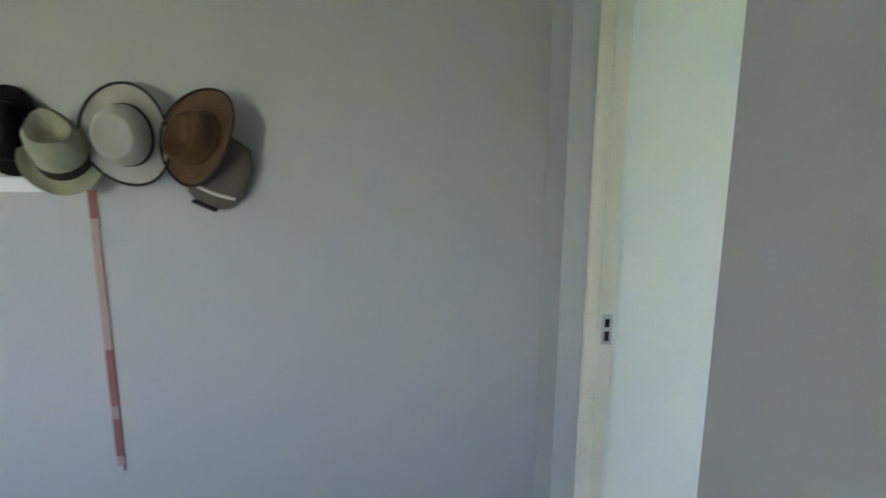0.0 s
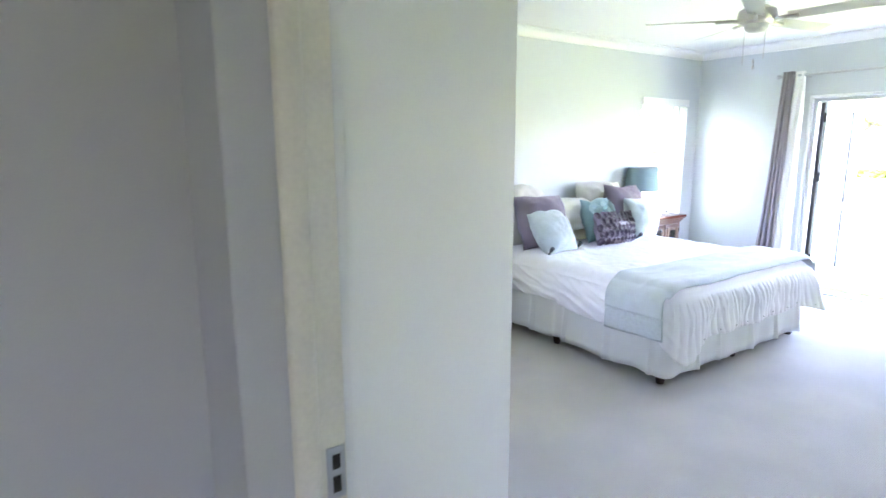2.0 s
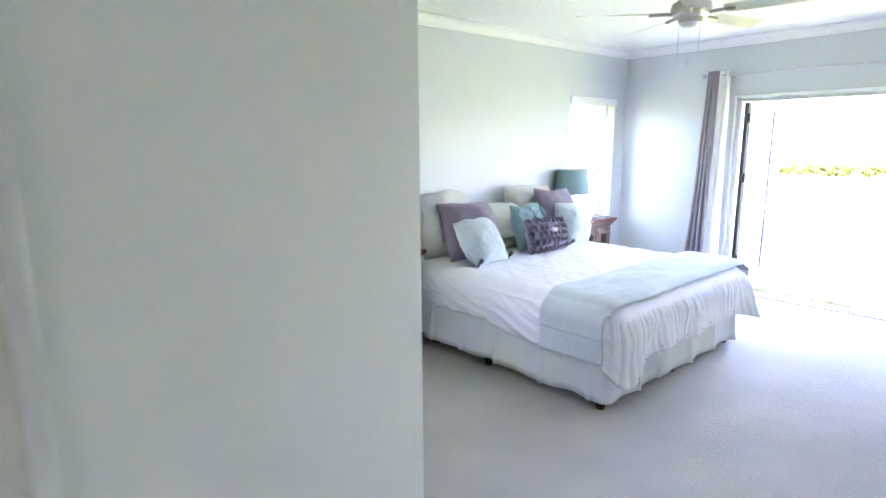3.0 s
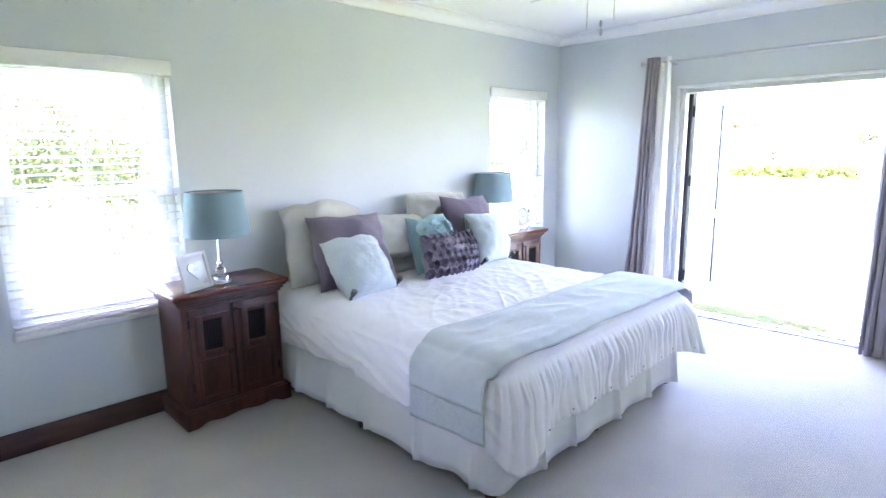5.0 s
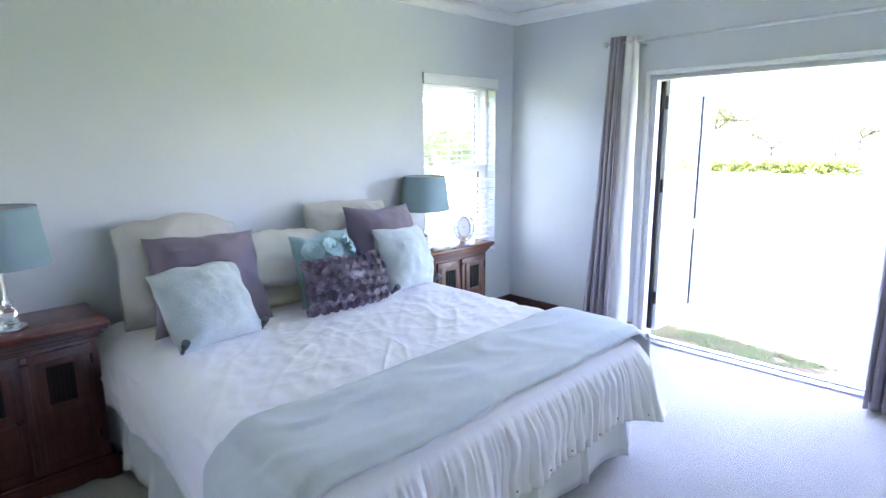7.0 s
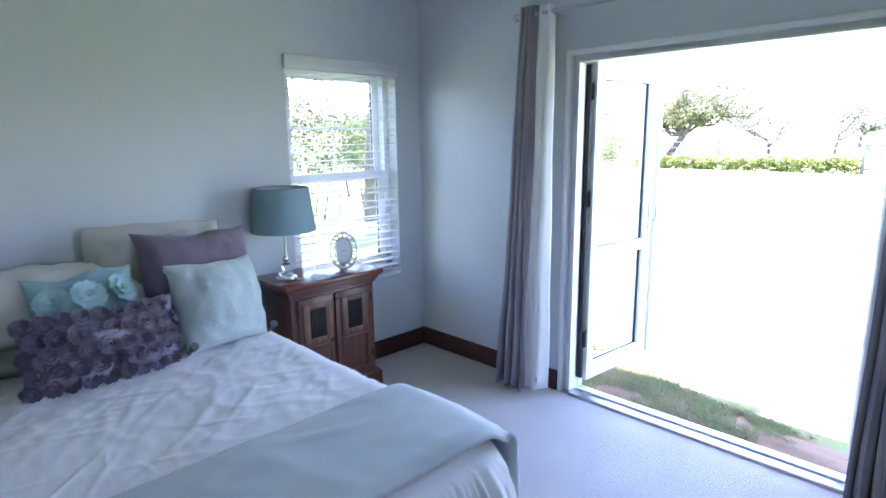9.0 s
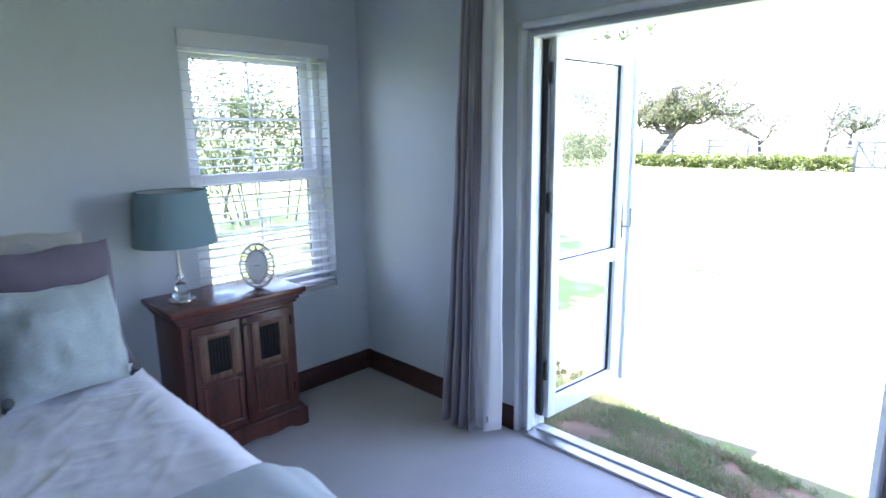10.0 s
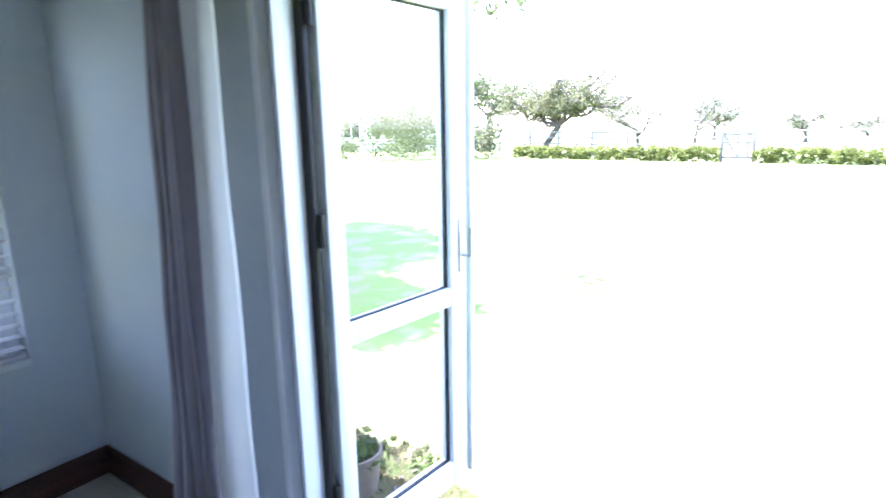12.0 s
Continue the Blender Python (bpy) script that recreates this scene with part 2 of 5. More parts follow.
def ground_material():
    """Lawn with dry straw, green and bare red-brown earth in patches."""
    m = mat("lawn", (0.20, 0.20, 0.09), 0.95, var=0.2, scale=0.4, fine=30, bump=0.4)
    nt = m.node_tree
    p = nt.nodes["Principled BSDF"]
    co = nt.nodes.new("ShaderNodeTexCoord")
    n = nt.nodes.new("ShaderNodeTexNoise")
    n.inputs["Scale"].default_value = 2.2
    n.inputs["Detail"].default_value = 6
    nt.links.new(co.outputs["Object"], n.inputs["Vector"])
    ramp = nt.nodes.new("ShaderNodeValToRGB")
    ramp.color_ramp.elements[0].position, ramp.color_ramp.elements[0].color = 0.36, (0.10, 0.165, 0.028, 1)
    ramp.color_ramp.elements[1].position, ramp.color_ramp.elements[1].color = 0.66, (0.20, 0.15, 0.11, 1)
    e = ramp.color_ramp.elements.new(0.5)
    e.color = (0.11, 0.165, 0.033, 1)
    nt.links.new(n.outputs[0], ramp.inputs[0])
    nt.links.new(ramp.outputs[0], p.inputs["Base Color"])
    return m


M_CARPET = carpet_material()
M_GROUND = ground_material()


# ---- building helpers ----
def mesh_of(name, bm, smooth=True):
    bmesh.ops.recalc_face_normals(bm, faces=bm.faces)
    me = bpy.data.meshes.new(name)
    bm.to_mesh(me)
    bm.free()
    if smooth:
        me.shade_smooth()
        me.set_sharp_from_angle(angle=radians(38))
    return me


def part(name, bm, material, parent=None, label="", smooth=True):
    ob = new(name, bm if isinstance(bm, bpy.types.Mesh) else mesh_of(name, bm, smooth))
    if not ob.data.materials:
        ob.data.materials.append(material)
    if parent:
        ob.parent = parent
    return tagged(ob, label)


def thing(name, label, category, m=None, group="", kind=""):
    ob = new(name)
    ob.empty_display_size = 0.1
    if m is not None:
        ob.matrix_basis = m
    return tagged(ob, label, category, group, kind)


def solo(name, bm, material, label, category, m=None, group="", kind="", smooth=True):
    ob = part(name, bm, material, None, label, smooth)
    if m is not None:
        ob.matrix_basis = m
    return tagged(ob, label, category, group, kind)


def box(x0, x1, y0, y1, z0, z1, bevel=0.0, bm=None, seg=2):
    own = bmesh.new()
    vs = bmesh.ops.create_cube(own, size=1)["verts"]
    for v in vs:
        v.co = Vector(((x0 + x1) / 2 + v.co.x * (x1 - x0), (y0 + y1) / 2 + v.co.y * (y1 - y0), (z0 + z1) / 2 + v.co.z * (z1 - z0)))
    if bevel:
        bmesh.ops.bevel(own, geom=own.edges[:], offset=bevel, segments=seg, affect="EDGES", profile=0.5)
    if bm is None:
        return own
    me = bpy.data.meshes.new("tmp")
    own.to_mesh(me)
    own.free()
    bm.from_mesh(me)
    bpy.data.meshes.remove(me)
    return bm


def lathe(profile, seg=32, bm=None, squash=(1, 1)):
    """Turns a profile of (radius, z) round the z axis."""
    bm = bm or bmesh.new()
    rings = []
    for r, z in profile:
        if r < 1e-5:
            rings.append([bm.verts.new((0, 0, z))])
        else:
            rings.append([bm.verts.new((r * math.cos(2 * math.pi * k / seg) * squash[0], r * math.sin(2 * math.pi * k / seg) * squash[1], z)) for k in range(seg)])
    for a, b in zip(rings, rings[1:]):
        for k in range(seg):
            k2 = (k + 1) % seg
            if len(a) == 1 and len(b) > 1:
                bm.faces.new((a[0], b[k], b[k2]))
            elif len(b) == 1 and len(a) > 1:
                bm.faces.new((a[k], b[0], a[k2]))
            elif len(a) > 1:
                bm.faces.new((a[k], b[k], b[k2], a[k2]))
    return bm


def tube(points, radius, seg=8, bm=None, taper=None):
    """A round bar along a line of points."""
    bm = bm or bmesh.new()
    pts = [Vector(p) for p in points]
    rings = []
    for i, p in enumerate(pts):
        d = (pts[min(i + 1, len(pts) - 1)] - pts[max(i - 1, 0)]).normalized()
        a = d.cross(Vector((0, 0, 1)) if abs(d.z) < 0.9 else Vector((1, 0, 0))).normalized()
        b = d.cross(a)
        r = radius if taper is None else radius + (taper - radius) * i / (len(pts) - 1)
        rings.append([bm.verts.new(p + (a * math.cos(2 * math.pi * k / seg) + b * math.sin(2 * math.pi * k / seg)) * r) for k in range(seg)])
    for a, b in zip(rings, rings[1:]):
        for k in range(seg):
            bm.faces.new((a[k], a[(k + 1) % seg], b[(k + 1) % seg], b[k]))
    for ring in (rings[0], rings[-1]):
        bm.faces.new(ring)
    return bm


def sweep(path, profile, bm=None):
    """A moulding along a floor line, with mitred corners. Profile points are (distance from the wall, height); the room lies to the right."""
    bm = bm or bmesh.new()
    pts = [Vector((*p, 0)) for p in path]
    rows = []
    for i, p in enumerate(pts):
        n = []
        if i > 0:
            d = (p - pts[i - 1]).normalized()
            n.append(Vector((d.y, -d.x, 0)))
        if i < len(pts) - 1:
            d = (pts[i + 1] - p).normalized()
            n.append(Vector((d.y, -d.x, 0)))
        off = n[0] if len(n) == 1 else (n[0] + n[1]) / (1 + n[0].dot(n[1]))
        rows.append([bm.verts.new(p + off * d + Vector((0, 0, z))) for d, z in profile])
    k = len(profile)
    for a, b in zip(rows, rows[1:]):
        for j in range(k):
            bm.faces.new((a[j], a[(j + 1) % k], b[(j + 1) % k], b[j]))
    bm.faces.new(rows[0])
    bm.faces.new(rows[-1])
    return bm


def grid_mesh(rows, bm=None):
    """Faces between rows of points."""
    bm = bm or bmesh.new()
    vs = [[bm.verts.new(p) for p in row] for row in rows]
    for a, b in zip(vs, vs[1:]):
        for k in range(len(a) - 1):
            bm.faces.new((a[k], a[k + 1], b[k + 1], b[k]))
    return bm


def nz(x, y, z=0.0):
    return noise.noise((x, y, z))


# ---- the large structure ----
CEIL = 2.70
HX, HY = 5.955, 4.0                       # garden wall and head wall, inner faces
WX, SY = 0.215, -0.40                   # west and south walls of the bedroom
W1 = (1.06, 1.958, 0.64, 2.09)          # window openings in the head wall: x0, x1, z0, z1
W2 = (4.84, 5.718, 0.64, 2.122)
D = (1.09, 2.690, 0.0, 2.085)            # garden door opening: y0, y1, z0, z1


def structure(name, bm, material, label, smooth=False):
    return solo(name, bm, material, label, "structure", kind="structure", smooth=smooth)


floor = structure("floor", box(-4.4, -0.5, -3.4, 0.95, -0.10, 0.0, bm=box(-0.5, 6.06, SY, HY, -0.10, 0.0)), M_CARPET, "grey-beige ribbed loop carpet on the bedroom floor")

bm = bmesh.new()
for x0, x1, z0, z1 in ((WX - 0.15, W1[0], 0, CEIL), (W1[0], W1[1], 0, W1[2]), (W1[0], W1[1], W1[3], CEIL), (W1[1], W2[0], 0, CEIL),
                       (W2[0], W2[1], 0, W2[2]), (W2[0], W2[1], W2[3], CEIL), (W2[1], 6.22, 0, CEIL)):
    box(x0, x1, HY, HY + 0.22, z0, z1, bm=bm)
structure("wall_north", bm, M_WALL, "pale blue-grey painted bedroom wall with two windows")
bm = bmesh.new()
for y0, y1, z0, z1 in ((SY - 0.2, D[0], 0, CEIL), (D[0], D[1], D[3], CEIL), (D[1], HY, 0, CEIL)):
    box(HX, 6.22, y0, y1, z0, z1, bm=bm)
structure("wall_east", bm, M_WALL, "pale blue-grey painted bedroom wall with the garden door")
structure("wall_west", box(WX - 0.15, WX, 1.085, HY, 0, CEIL), M_WALL, "pale blue-grey painted bedroom wall")
# The gap in this wall is unseen, added to let fill light in.
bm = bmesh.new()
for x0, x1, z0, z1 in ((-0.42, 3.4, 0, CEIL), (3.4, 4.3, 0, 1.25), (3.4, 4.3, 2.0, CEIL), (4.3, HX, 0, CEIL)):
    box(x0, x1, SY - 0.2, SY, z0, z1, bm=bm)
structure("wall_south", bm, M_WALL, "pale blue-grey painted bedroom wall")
bm = bmesh.new()
lo = [bm.verts.new((x, y, 0)) for x, y in ((-0.398, 0.690), (WX, 0.935), (WX, 1.085), (-0.398, 1.085))]
hi = [bm.verts.new((v.co.x, v.co.y, CEIL)) for v in lo]
bm.faces.new(lo)
bm.faces.new(hi)
for k in range(4):
    bm.faces.new((lo[k], lo[(k + 1) % 4], hi[(k + 1) % 4], hi[k]))
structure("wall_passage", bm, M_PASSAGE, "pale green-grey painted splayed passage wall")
# wall between hall and bedroom, with the doorway
bm = bmesh.new()
for y0, y1, z0, z1 in ((0.68, 1.085, 0, CEIL), (-0.213, 0.68, 2.06, CEIL), (-3.4, -0.213, 0, CEIL)):
    box(-0.577 if y0 < -1 else -0.59, -0.40, y0, y1, z0, z1, 0.003, bm=bm)
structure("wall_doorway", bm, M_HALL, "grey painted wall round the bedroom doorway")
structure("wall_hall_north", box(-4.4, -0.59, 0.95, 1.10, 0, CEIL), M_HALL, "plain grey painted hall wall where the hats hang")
# Unseen opening added behind the hall's fill lamp.
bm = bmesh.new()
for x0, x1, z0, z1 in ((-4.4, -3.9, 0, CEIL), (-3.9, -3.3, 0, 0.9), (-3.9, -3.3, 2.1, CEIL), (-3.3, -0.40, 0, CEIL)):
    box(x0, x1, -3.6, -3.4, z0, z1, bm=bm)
structure("wall_hall_south", bm, M_HALL, "plain grey painted hall wall with an added, unseen light opening")
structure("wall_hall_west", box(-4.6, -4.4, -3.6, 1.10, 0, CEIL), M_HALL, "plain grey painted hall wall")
structure("ceiling", box(-4.6, 6.22, -3.6, 4.22, CEIL, CEIL + 0.1), M_CEIL, "flat white painted ceiling")

# roof with eaves over the garden side
bm = bmesh.new()
v = [bm.verts.new(p) for p in ((-5.1, -4.1, 2.8), (6.62, -4.1, 2.8), (6.62, 4.95, 2.8), (-5.1, 4.95, 2.8), (-5.1, -4.1, 2.92), (6.62, -4.1, 2.92), (6.62, 4.95, 2.92), (-5.1, 4.95, 2.92), (-1.5, 0.3, 4.9), (3.0, 0.3, 4.9))]
for f in ((0, 1, 2, 3), (0, 1, 5, 4), (1, 2, 6, 5), (2, 3, 7, 6), (3, 0, 4, 7), (4, 5, 9, 8), (5, 6, 9), (6, 7, 8, 9), (7, 4, 8)):
    bm.faces.new([v[i] for i in f])
structure("roof", bm, M_ROOF, "brown sheet roof with deep eaves")

# cornice and skirting
COVE = [(0, CEIL - 0.09)] + [(0.012 + 0.078 * (1 - math.cos(a)), CEIL - 0.085 + 0.075 * math.sin(a)) for a in [math.pi / 2 * k / 6 for k in range(7)]] + [(0.09, CEIL), (0, CEIL)]
structure("trim_cornice", sweep([(WX, 0.935), (WX, HY), (HX, HY), (HX, SY), (-0.40, SY)], COVE), M_CEIL, "white plaster cove cornice", True)
SK = [(0, 0.001), (0.020, 0.001), (0.020, 0.095), (0.014, 0.112), (0.011, 0.125), (0.0, 0.13)]
structure("baseboard", sweep([(WX, 0.937), (WX, HY), (HX, HY), (HX, D[1] + 0.027)], SK), M_SKIRT, "dark red-brown wooden skirting board", True)
structure("baseboard_south", sweep([(HX, D[0] - 0.027), (HX, SY), (-0.38, SY)], SK), M_SKIRT, "dark red-brown wooden skirting board", True)


# pressed-steel frame of the bedroom doorway
def doorway_frame():
    t = thing("door_frame", "cream painted pressed-steel door frame with strike plate", "door frame", kind="structure")
    prof = [(-0.508, 0.684), (-0.508, 0.668), (-0.506, 0.664), (-0.502, 0.661), (-0.494, 0.658), (-0.474, 0.6565), (-0.469, 0.658), (-0.466, 0.662), (-0.464, 0.666), (-0.460, 0.668), (-0.416, 0.669), (-0.413, 0.671), (-0.413, 0.684)]
    bm = bmesh.new()
    lo, hi = ([bm.verts.new((px, py, z)) for px, py in prof] for z in (0.0, 2.10))
    for k in range(len(prof)):
        j = (k + 1) % len(prof)
        bm.faces.new((lo[k], lo[j], hi[j], hi[k]))
    bm.faces.new(hi)
    bm.faces.new(lo)
    part("jamb", bm, M_CREAM, t)
    part("plaster_return", box(-0.413, -0.395, 0.670, 0.684, 0, 2.10, 0.002), M_PASSAGE, t)
    plate = part("strike_plate", box(-0.452, -0.417, 0.6655, 0.669, 0.985, 1.087, 0.001), M_STEEL, t, "brushed steel strike plate")
    part("latch_hole", box(-0.442, -0.427, 0.6640, 0.667, 1.044, 1.072), M_VOID, plate)
    part("bolt_hole", box(-0.442, -0.427, 0.6640, 0.667, 0.998, 1.030), M_VOID, plate)
    part("head", box(-0.508, -0.395, -0.211, 0.66, 2.04, 2.058, 0.003), M_CREAM, t)


doorway_frame()


# ---- windows with blinds ----
def window(name, w):
    x0, x1, z0, z1 = w
    t = thing(name, "white sliding-sash window in the bedroom wall", "window", kind="structure")
    yi = HY + 0.09

    def ring(nm, a0, a1, b0, b1, wid, y0, y1, parent, label=""):
        bm = bmesh.new()
        box(a0, a0 + wid, y0, y1, b0, b1, 0.004, bm=bm)
        box(a1 - wid, a1, y0, y1, b0, b1, 0.004, bm=bm)
        box(a0 + wid - 0.001, a1 - wid + 0.001, y0 + 0.001, y1 - 0.001, b0, b0 + wid, 0.004, bm=bm)
        box(a0 + wid - 0.001, a1 - wid + 0.001, y0 + 0.001, y1 - 0.001, b1 - wid, b1, 0.004, bm=bm)
        return part(nm, bm, M_UPVC, parent, label)

    ring("window_frame", x0, x1, z0, z1, 0.05, yi, yi + 0.10, t)
    zm = 1.36
    for nm, b0, b1, dy in (("upper_sash", zm - 0.03, z1 - 0.05, 0.05), ("lower_sash", z0 + 0.05, zm + 0.03, 0.008)):
        s = ring(nm, x0 + 0.05, x1 - 0.05, b0, b1, 0.055, yi + dy, yi + dy + 0.04, t)
        g = ring("gasket", x0 + 0.104, x1 - 0.104, b0 + 0.054, b1 - 0.054, 0.006, yi + dy + 0.010, yi + dy + 0.030, s)
        g.data.materials.clear()
        g.data.materials.append(M_RUBBER)
        p = part("pane", box(x0 + 0.105, x1 - 0.105, yi + dy + 0.018, yi + dy + 0.022, b0 + 0.055, b1 - 0.055), M_GLASS, s)
        p.visible_shadow = False
        zb = (b0 + b1) / 2
        part("glazing_bar", box(x0 + 0.105, x1 - 0.105, yi + dy + 0.0125, yi + dy + 0.0165, zb - 0.006, zb + 0.006), M_UPVC, s)
        part("glazing_bar", box((x0 + x1) / 2 - 0.006, (x0 + x1) / 2 + 0.006, yi + dy + 0.012, yi + dy + 0.017, b0 + 0.055, b1 - 0.055), M_UPVC, s)
    part("window_sill", box(x0 - 0.0, x1 + 0.0, HY - 0.012, HY + 0.10, z0 - 0.025, z0 + 0.004, 0.006), M_WHITE, t, "white painted window sill")


window("window_1", W1)
window("window_2", W2)


def blind(w, label):
    x0, x1, z0, z1 = w
    t = thing("venetian_blind", label, "blind", pose(0, 0, 0), "venetian blinds")
    part("valance", box(x0 - 0.006, x1 + 0.008, HY - 0.022, HY - 0.004, z1 - 0.072, z1 + 0.012, 0.005), M_BLIND, t)
    part("headrail", box(x0 + 0.006, x1 - 0.006, HY + 0.002, HY + 0.055, z1 - 0.055, z1 - 0.004, 0.003), M_BLIND, t)
    bm = bmesh.new()
    rows = []
    for s in (0, 1):
        sx = x0 + 0.008 if s == 0 else x1 - 0.008
        rows.append([(sx, -0.025 + 0.05 * k / 6, 0.0035 * math.sin(math.pi * k / 6)) for k in range(7)])
    grid_mesh(rows, bm)
    ext = bmesh.ops.extrude_face_region(bm, geom=bm.faces[:])
    for e in ext["geom"]:
        if isinstance(e, bmesh.types.BMVert):
            e.co.z -= 0.0022
    slat = mesh_of("slat", bm)
    slat.materials.append(M_BLIND)
    n = 28
    top, bot = z1 - 0.085, z0 + 0.045
    for k in range(n):
        ob = part("slat", slat, M_BLIND, t)
        ob.matrix_basis = pose(0, HY + 0.030, top + (bot - top) * k / (n - 1) + random.uniform(-0.001, 0.001), 3 + random.uniform(-1.5, 1.5), random.uniform(-0.12, 0.12), 0)
    part("bottom_rail", box(x0 + 0.008, x1 - 0.008, HY + 0.004, HY + 0.055, z0 + 0.008, z0 + 0.026, 0.004), M_BLIND, t)
    for cx in (x0 + 0.14, (x0 + x1) / 2, x1 - 0.14):
        for dy in (0.002, 0.057):
            part("ladder_cord", tube([(cx, HY + dy, z1 - 0.06), (cx, HY + dy, z0 + 0.02)], 0.0012, 5), M_BLIND, t)
    for dx, zl in ((0.05, 0.95), (0.075, 1.0)):
        c = part("pull_cord", tube([(x0 + dx, HY - 0.003, z1 - 0.07), (x0 + dx, HY - 0.003, zl)], 0.0014, 5), M_BLIND, t)
    return t


blind(W1, "white venetian blind with slats open, by the bed")
blind(W2, "white venetian blind with slats open, near the corner")


# ---- garden door ----
def garden_door():
    f = thing("garden_door_frame", "white upvc frame of the open garden door", "door frame", kind="structure")
    y0, y1, zt = D[0], D[1], D[3]
    for a, b, lip in ((y0, y0 + 0.055, 1), (y1 - 0.055, y1, -1)):
        bm = box(HX + 0.030, HX + 0.165, a, b, 0.0, zt, 0.005)
        e = b if lip > 0 else a
        for x0, x1, w in ((HX - 0.004, HX + 0.06, 0.014), (HX + 0.10, HX + 0.16, 0.010)):
            ya, yb = sorted((e - lip * 0.006, e + lip * (w - 0.006)))
            box(x0, x1, ya, yb, 0.02, zt - 0.040, 0.004, bm=bm)
        part("jamb", bm, M_UPVC, f)
    bm = box(HX + 0.031, HX + 0.164, y0 + 0.05, y1 - 0.05, zt - 0.040, zt - 0.0005, 0.005)
    box(HX - 0.003, HX + 0.06, y0 + 0.05, y1 - 0.05, zt - 0.046, zt - 0.034, 0.004, bm=bm)
    part("head", bm, M_UPVC, f)
    part("threshold", box(HX - 0.02, HX + 0.135, y0 + 0.06, y1 - 0.06, -0.01, 0.018, 0.004), M_STEEL, f, "aluminium threshold strip")
    part("threshold_rib", box(HX + 0.05, HX + 0.075, y0 + 0.07, y1 - 0.07, 0.016, 0.030, 0.003), M_UPVC, f)
    # rounded white bead on the wall face
    bm = bmesh.new()
    box(HX - 0.016, HX + 0.034, y1 - 0.006, y1 + 0.025, 0, zt + 0.025, 0.008, bm=bm, seg=3)
    box(HX - 0.016, HX + 0.034, y0 - 0.025, y0 + 0.006, 0, zt + 0.025, 0.008, bm=bm, seg=3)
    box(HX - 0.0165, HX + 0.0335, y0 + 0.002, y1 - 0.002, zt - 0.006, zt + 0.025, 0.008, bm=bm, seg=3)
    part("architrave", bm, M_WHITE, f)


def door_leaf(m, flip, label):
    """A glazed leaf, hinge at the origin, running along +x; flip mirrors it across its thickness."""
    W, Hh, Z, T, ST = 0.69, 1.985, 0.07, 0.065, 0.065
    t = thing("french_door", label, "door", m, "garden door leaves")
    s = -1 if flip else 1

    def b(x0, x1, z0, z1, y0=0.0, y1=T, bev=0.005):
        ya, yb = sorted((s * y0, s * y1))
        return box(x0, x1, ya, yb, z0, z1, bev)

    part("hinge_stile", b(0.0, ST, Z, Z + Hh), M_UPVC, t)
    part("lock_stile", b(W - 0.105, W, Z, Z + Hh), M_UPVC, t)
    part("top_rail", b(ST - 0.001, W - 0.104, Z + Hh - 0.102, Z + Hh, 0.001, T - 0.001), M_UPVC, t)
    part("middle_rail", b(ST - 0.001, W - 0.104, 0.86, 0.934, 0.004, T - 0.004), M_UPVC, t)
    part("bottom_rail", b(ST - 0.001, W - 0.104, Z, Z + 0.11, 0.001, T - 0.001), M_UPVC, t)
    for z0, z1 in ((Z + 0.11, 0.86), (0.934, Z + Hh - 0.102)):
        bm = bmesh.new()
        for a in ((ST, ST + 0.002, z0, z1), (W - 0.113, W - 0.105, z0, z1), (ST + 0.0019, W - 0.1129, z0, z0 + 0.005), (ST + 0.0019, W - 0.1129, z1 - 0.005, z1)):
            ya, yb = sorted((s * 0.022, s * 0.036))
            box(a[0], a[1], ya, yb, a[2], a[3], bm=bm)
        part("gasket", bm, M_RUBBER, t, "black rubber gasket")
        p = part("pane", b(ST + 0.001, W - 0.106, z0 + 0.001, z1 - 0.001, 0.030, 0.034, 0), M_GLASS, t, "clear glass pane")
        p.visible_shadow = False
    # Black seal strip, also standing in for the dark gap beside the jamb.
    if not flip:
        part("gap_seal", b(-0.036, -0.018, Z + 0.02, Z + Hh - 0.02, 0.018, T + 0.02, 0.002), M_RUBBER, t, "black seal strip that also fills in the dark hinge gap")
    part("overlap_strip", b(W - 0.006, W + 0.016, Z + 0.03, Z + Hh - 0.03, -0.020, 0.020, 0.003), M_UPVC, t)
    for zh in (() if flip else (0.30, 1.20, 1.83)):
        part("hinge", tube([(-0.018, s * 0.010, zh), (-0.018, s * 0.010, zh + 0.10)], 0.011, 10), M_RUBBER, t, "black hinge")
    h = part("handle_plate", b(W - 0.062, W - 0.034, 0.99, 1.20, -0.010, 0.001, 0.004), M_STEEL, t, "steel door handle plate")
    part("lever", tube([(W - 0.048, s * -0.008, 1.06), (W - 0.048, s * -0.050, 1.06), (W - 0.050, s * -0.052, 1.17)], 0.009, 8), M_STEEL, h)
    return t


garden_door()
door_leaf(pose(6.065, 2.5765, 0, 0, 0, -5.0), False, "white upvc glazed garden door leaf standing open")
door_leaf(pose(6.16, 1.19, 0, 0, 0, -35.0), True, "white upvc glazed garden door leaf folded outward")


